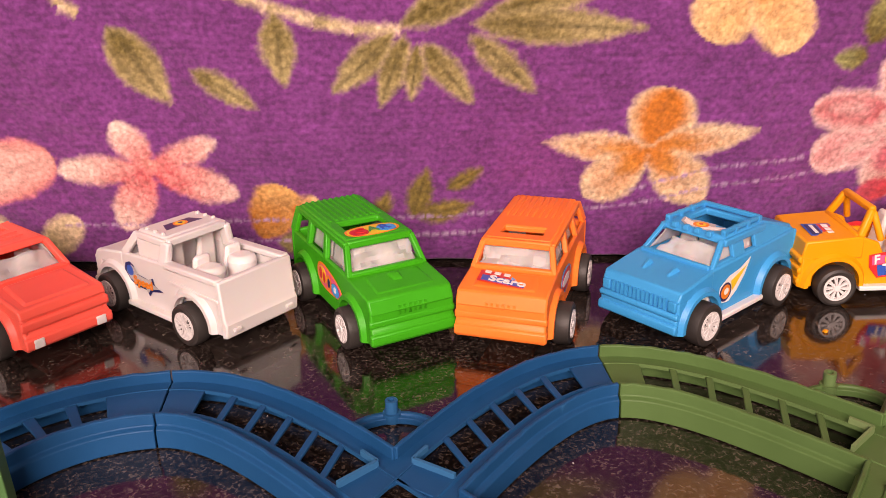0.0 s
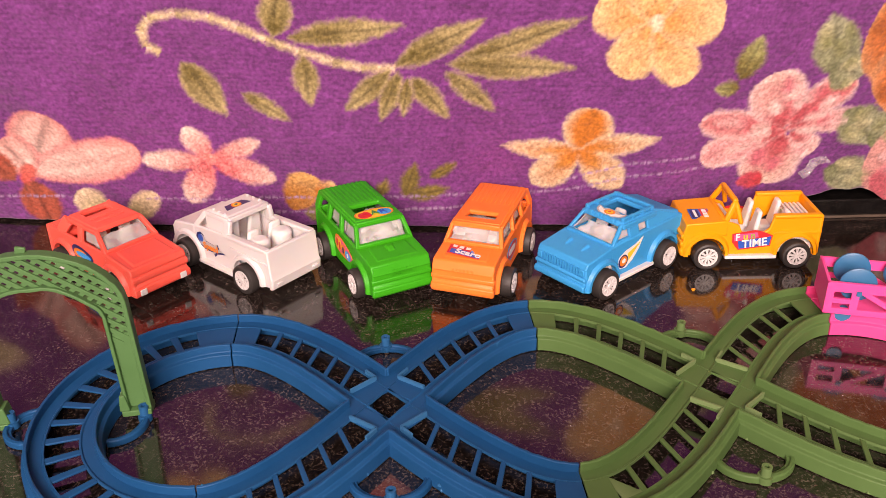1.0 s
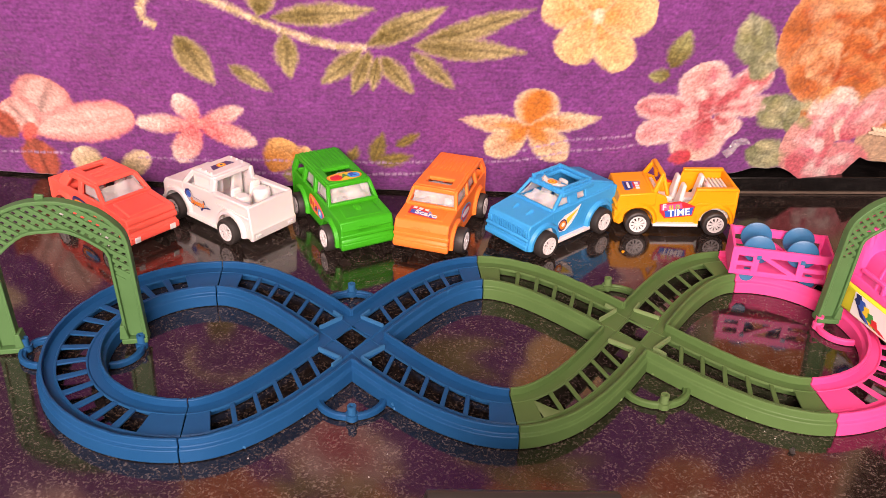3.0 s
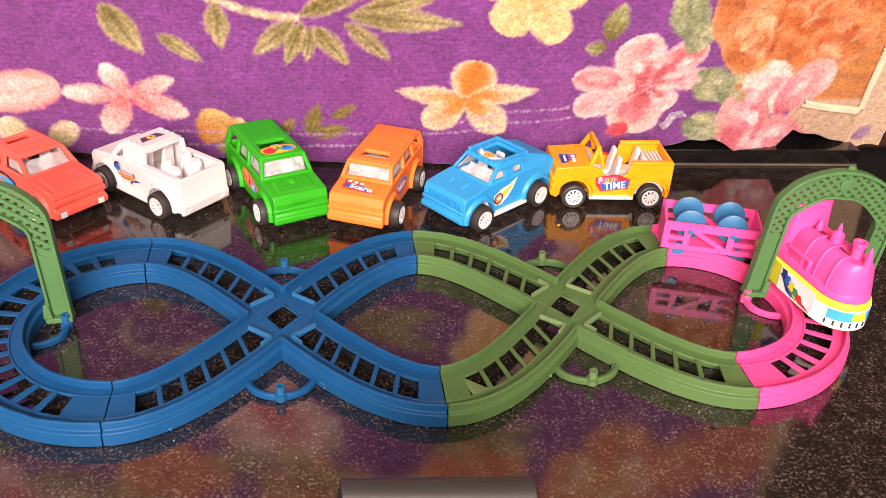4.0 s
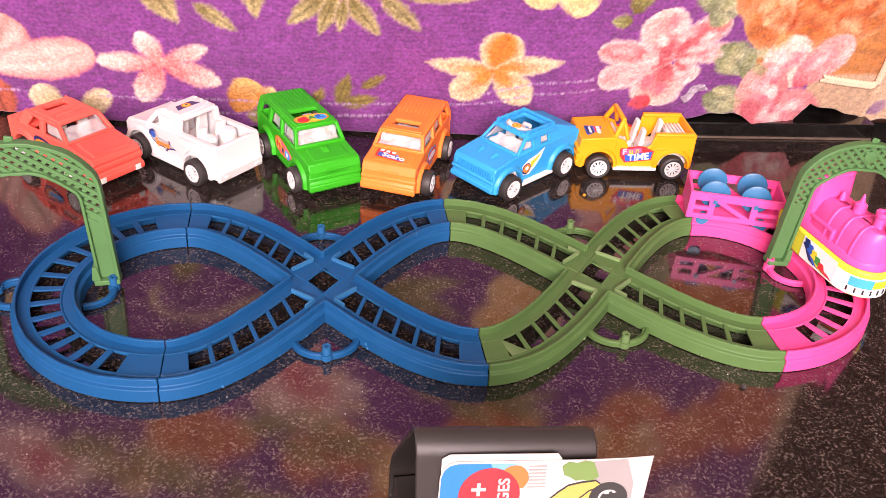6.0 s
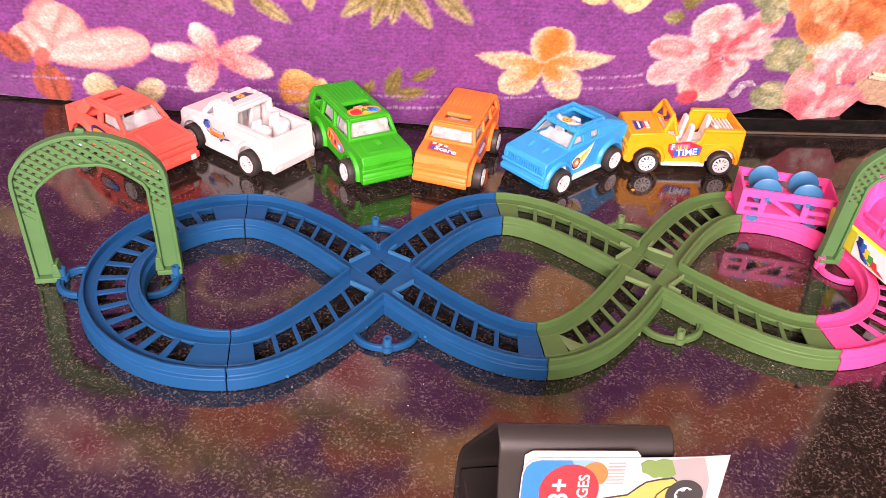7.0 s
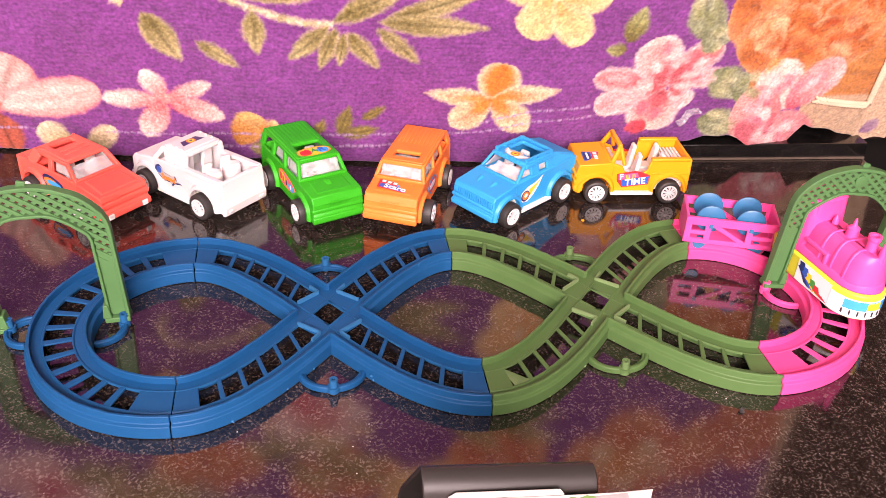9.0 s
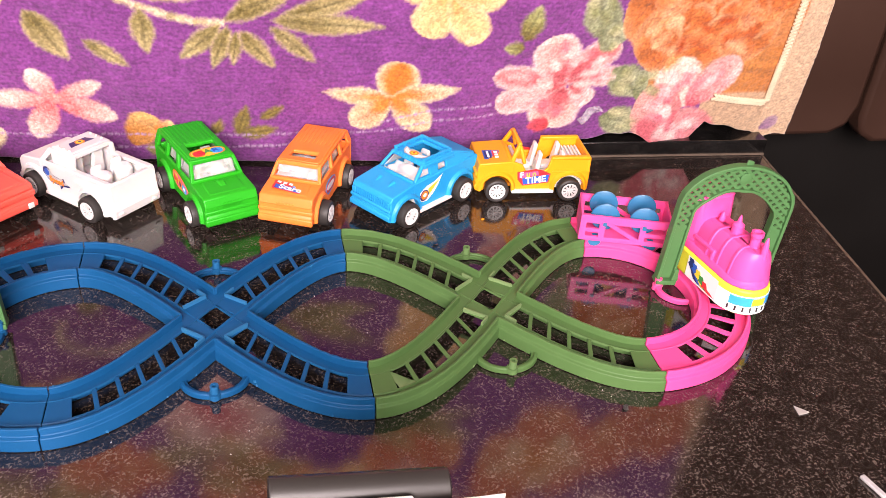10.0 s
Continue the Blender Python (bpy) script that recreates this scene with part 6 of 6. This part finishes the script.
def curl(x, yv):
    return 0.0012 + 0.006 * max(0.0, (x - 0.03) / 0.02) ** 1.5 * 0.25


def card_sheet(name, poly, mat, lift, parent, label=""):
    bm = bmesh.new()
    solid(bm, [(a, c, curl(a, c) + lift - 0.0003) for a, c in poly], [(a, c, curl(a, c) + lift) for a, c in poly])
    return part(name, bm, mat, parent, label)


sheet = card_sheet("card_sheet", [(-0.0480, -0.0075), (-0.0470, -0.0035), (-0.0445, -0.0008), (-0.0410, 0.0004), (-0.02, 0.0002), (0.0, 0.0), (0.02, 0.0), (0.035, 0.0004), (0.0475, 0.0018), (0.0440, -0.040), (0.0420, -0.080), (-0.0490, -0.080)], CARD, 0.0008, card)
card_sheet("card_back", [(-0.0475, 0.0015), (-0.0440, 0.0036), (0.0040, 0.0030), (0.0060, 0.0005), (0.0060, -0.080), (-0.0475, -0.080)], CARD, 0.0002, card, "pale back layer of the card")
card_sheet("blue_field", [(-0.0475, -0.0080), (-0.0464, -0.0042), (-0.0440, -0.0018), (-0.0405, -0.0008), (-0.0260, -0.0010), (-0.0235, -0.0060), (-0.0200, -0.0140), (-0.0200, -0.079), (-0.0480, -0.079)], SHADED_INK["sky"], 0.0010, sheet)
card_sheet("age_badge", [(a, c) for a, c in blob(-0.0395, -0.0118, -0.0305, -0.0030, 16, 0, 2)], SHADED_INK["red"], 0.0012, sheet)
card_sheet("badge_spot", blob(-0.0215, -0.0085, -0.0150, -0.0020, 14, 0, 2), SHADED_INK["orange"], 0.0011, sheet)
card_sheet("grey_field", [(0.0200, -0.0012), (0.0360, 0.0), (0.0400, -0.012), (0.0385, -0.079), (0.0100, -0.079), (0.0100, -0.030)], SHADED_INK["grey"], 0.0010, sheet)
card_sheet("tree_print", [(0.0062, -0.0030), (0.0090, -0.0008), (0.0130, -0.0016), (0.0165, -0.0004), (0.0205, -0.0012), (0.0222, -0.0050), (0.0236, -0.0085), (0.0200, -0.0112), (0.0165, -0.0100), (0.0130, -0.0104), (0.0100, -0.0084), (0.0074, -0.0074)], SHADED_INK["leaf"], 0.0012, sheet)
card_sheet("pale_sky_print", [(-0.0260, -0.0010), (-0.0150, -0.0012), (-0.0130, -0.0070), (-0.0180, -0.0140), (-0.0235, -0.0100)], SHADED_INK["pale_sky"], 0.00095, sheet)
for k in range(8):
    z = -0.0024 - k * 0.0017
    card_sheet("fence_print", [(-0.0088, z), (-0.0008, z), (-0.0008, z - 0.0007), (-0.0088, z - 0.0007)], SHADED_INK["grey"], 0.0011, sheet)
card_sheet("car_print", [(-0.0080, -0.0205), (0.0020, -0.0190), (0.0100, -0.0125), (0.0225, -0.0105), (0.0260, -0.0140), (0.0300, -0.0320), (0.0320, -0.060), (-0.0120, -0.060)], SHADED_INK["yellow"], 0.0013, sheet)
def ink_line(points, wide, lift):
    """A drawn line on the card."""
    left, right = [], []
    for k, (x, z) in enumerate(points):
        (xa, za), (xb, zb) = points[max(0, k - 1)], points[min(len(points) - 1, k + 1)]
        ln = math.hypot(xb - xa, zb - za)
        nx, nz = -(zb - za) / ln * wide / 2, (xb - xa) / ln * wide / 2
        left.append((x + nx, z + nz))
        right.append((x - nx, z - nz))
    card_sheet("ink_line", left + right[::-1], SHADED_INK["black"], lift, sheet)


ink_line([(-0.0110, -0.0212), (-0.0080, -0.0205), (0.0020, -0.0190), (0.0060, -0.0155), (0.0100, -0.0125), (0.0160, -0.0112), (0.0225, -0.0105), (0.0245, -0.0122)], 0.0007, 0.00145)
ink_line([(-0.0110, -0.0245), (0.0000, -0.0228), (0.0042, -0.0216), (0.0046, -0.0380)], 0.0007, 0.00155)
ink_line([(0.0140, -0.0330), (0.0136, -0.0250), (0.0160, -0.0190), (0.0200, -0.0155), (0.0250, -0.0138)], 0.0007, 0.00145)
card_sheet("car_window_print", [(-0.0080, -0.0290), (0.0010, -0.0270), (0.0050, -0.0440), (-0.0080, -0.0450)], SHADED_INK["white"], 0.0014, sheet)
card_sheet("tyre_print", blob(0.0200, 0.0380, -0.0275, -0.0115, 16, 0, 2), SHADED_INK["black"], 0.0015, sheet)
card_sheet("hub_print", blob(0.0242, 0.0338, -0.0238, -0.0152, 12, 0, 2), SHADED_INK["white"], 0.0016, sheet)
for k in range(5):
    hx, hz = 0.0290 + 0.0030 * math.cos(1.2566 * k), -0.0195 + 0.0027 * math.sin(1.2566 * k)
    card_sheet("hub_hole_print", blob(hx - 0.0009, hx + 0.0009, hz - 0.0009, hz + 0.0009, 6, 0, 2), SHADED_INK["black"], 0.00175, sheet)
lettering("age_number", "3+", 0.0125, SHADED_INK["white"], pose(-0.0300, -0.0165, 0.0026, 0, 0, 90), card)
lettering("age_word", "AGES", 0.0072, SHADED_INK["white"], pose(-0.0192, -0.0165, 0.0026, 0, 0, 90), card)

# ---------- crumbs and scraps ----------
bm = bmesh.new()
solid(bm, [(0, 0, 0.0002), (0.0075, 0.0012, 0.0002), (0.0010, 0.0080, 0.0002)], [(0, 0, 0.0007), (0.0075, 0.0012, 0.0010), (0.0010, 0.0080, 0.0006)])
ob = tagged(part("paper_scrap", bm, CARD), "small white three-cornered paper scrap on granite", "scrap")
ob.matrix_world = pose(0.2475, -0.1225, 0)
bm = bmesh.new()
bmesh.ops.create_icosphere(bm, subdivisions=2, radius=0.0024)
for vv in bm.verts:
    vv.co *= 0.7 + 0.6 * noise.noise(vv.co * 500 + Vector((3, 1, 0)))
    vv.co.z = abs(vv.co.z) * 1.3
ob = tagged(part("dark_crumb", bm, RUBBER), "tiny dark crumb lying on granite", "crumb")
ob.matrix_world = pose(0.146, -0.1025, 0.0001)
bm = bmesh.new()
bmesh.ops.create_icosphere(bm, subdivisions=2, radius=0.0016)
for vv in bm.verts:
    vv.co *= 0.7 + 0.7 * noise.noise(vv.co * 600)
    vv.co.z = abs(vv.co.z)
ob = tagged(part("pale_crumb", bm, C_YELLOW), "tiny pale yellow crumb lying on granite", "crumb")
ob.matrix_world = pose(0.1130, 0.1150, 0.0001)
bm = bmesh.new()
beam(bm, (0, 0, 0.0012), (0.004, -0.016, 0.0012), 0.0032, 0.0018)
ob = tagged(part("metal_strip", bm, STICK["grey"], None, "", 0.0004), "short pale strip lying on granite", "scrap")
ob.matrix_world = pose(0.2560, -0.1720, 0)

# ---------- clear tag on the blanket ----------
FILM = bpy.data.materials.new("clear_plastic_film")
FILM.use_nodes = True
fb = FILM.node_tree.nodes["Principled BSDF"]
fb.inputs["Alpha"].default_value, fb.inputs["Roughness"].default_value, fb.inputs["IOR"].default_value = 0.16, 0.08, 1.6
fb.inputs["Base Color"].default_value = (0.95, 0.93, 0.92, 1)
bm = bmesh.new()
n = 18
grid = []
for i in range(n):
    for j in range(6):
        f, e = i / (n - 1), j / 5 - 0.5
        px = 0.216 + 0.017 * f + e * 0.006
        pz = 0.040 + 0.024 * f - 0.010 * f * f - e * 0.006
        out = 0.0035 + 0.0030 * noise.noise(Vector((f * 7, e * 4, 1.0))) + 0.0020 * math.sin(f * 9)
        grid.append(bm.verts.new(on_blanket(px, pz, out)))
for i in range(n - 1):
    for j in range(5):
        bm.faces.new((grid[i * 6 + j], grid[i * 6 + j + 1], grid[i * 6 + j + 7], grid[i * 6 + j + 6]))
tag = tagged(part("plastic_tag", bm, FILM), "crumpled clear plastic tag clinging to the blanket", "tag")
md = tag.modifiers.new("thickness", "SOLIDIFY")
md.thickness = 0.0004

# ---------- dust on the worktop ----------
bm = bmesh.new()
dr = random.Random(5)
for k in range(80):
    px, py = dr.uniform(-0.36, 0.33), dr.uniform(-0.20, 0.20)
    rr = dr.choice((0.0002, 0.00025, 0.0003, 0.0004))
    a0 = dr.uniform(0, 6.28)
    ring = [(px + rr * dr.uniform(0.5, 1.3) * math.cos(a0 + i * 1.2566), py + rr * dr.uniform(0.5, 1.3) * math.sin(a0 + i * 1.2566)) for i in range(5)]
    plate(bm, ring, 0.00005, 0.0003)
tagged(part("dust", bm, STICK["grey"], None, "", smooth=0), "pale dust specks scattered on black granite", "dust", "", "stuff")
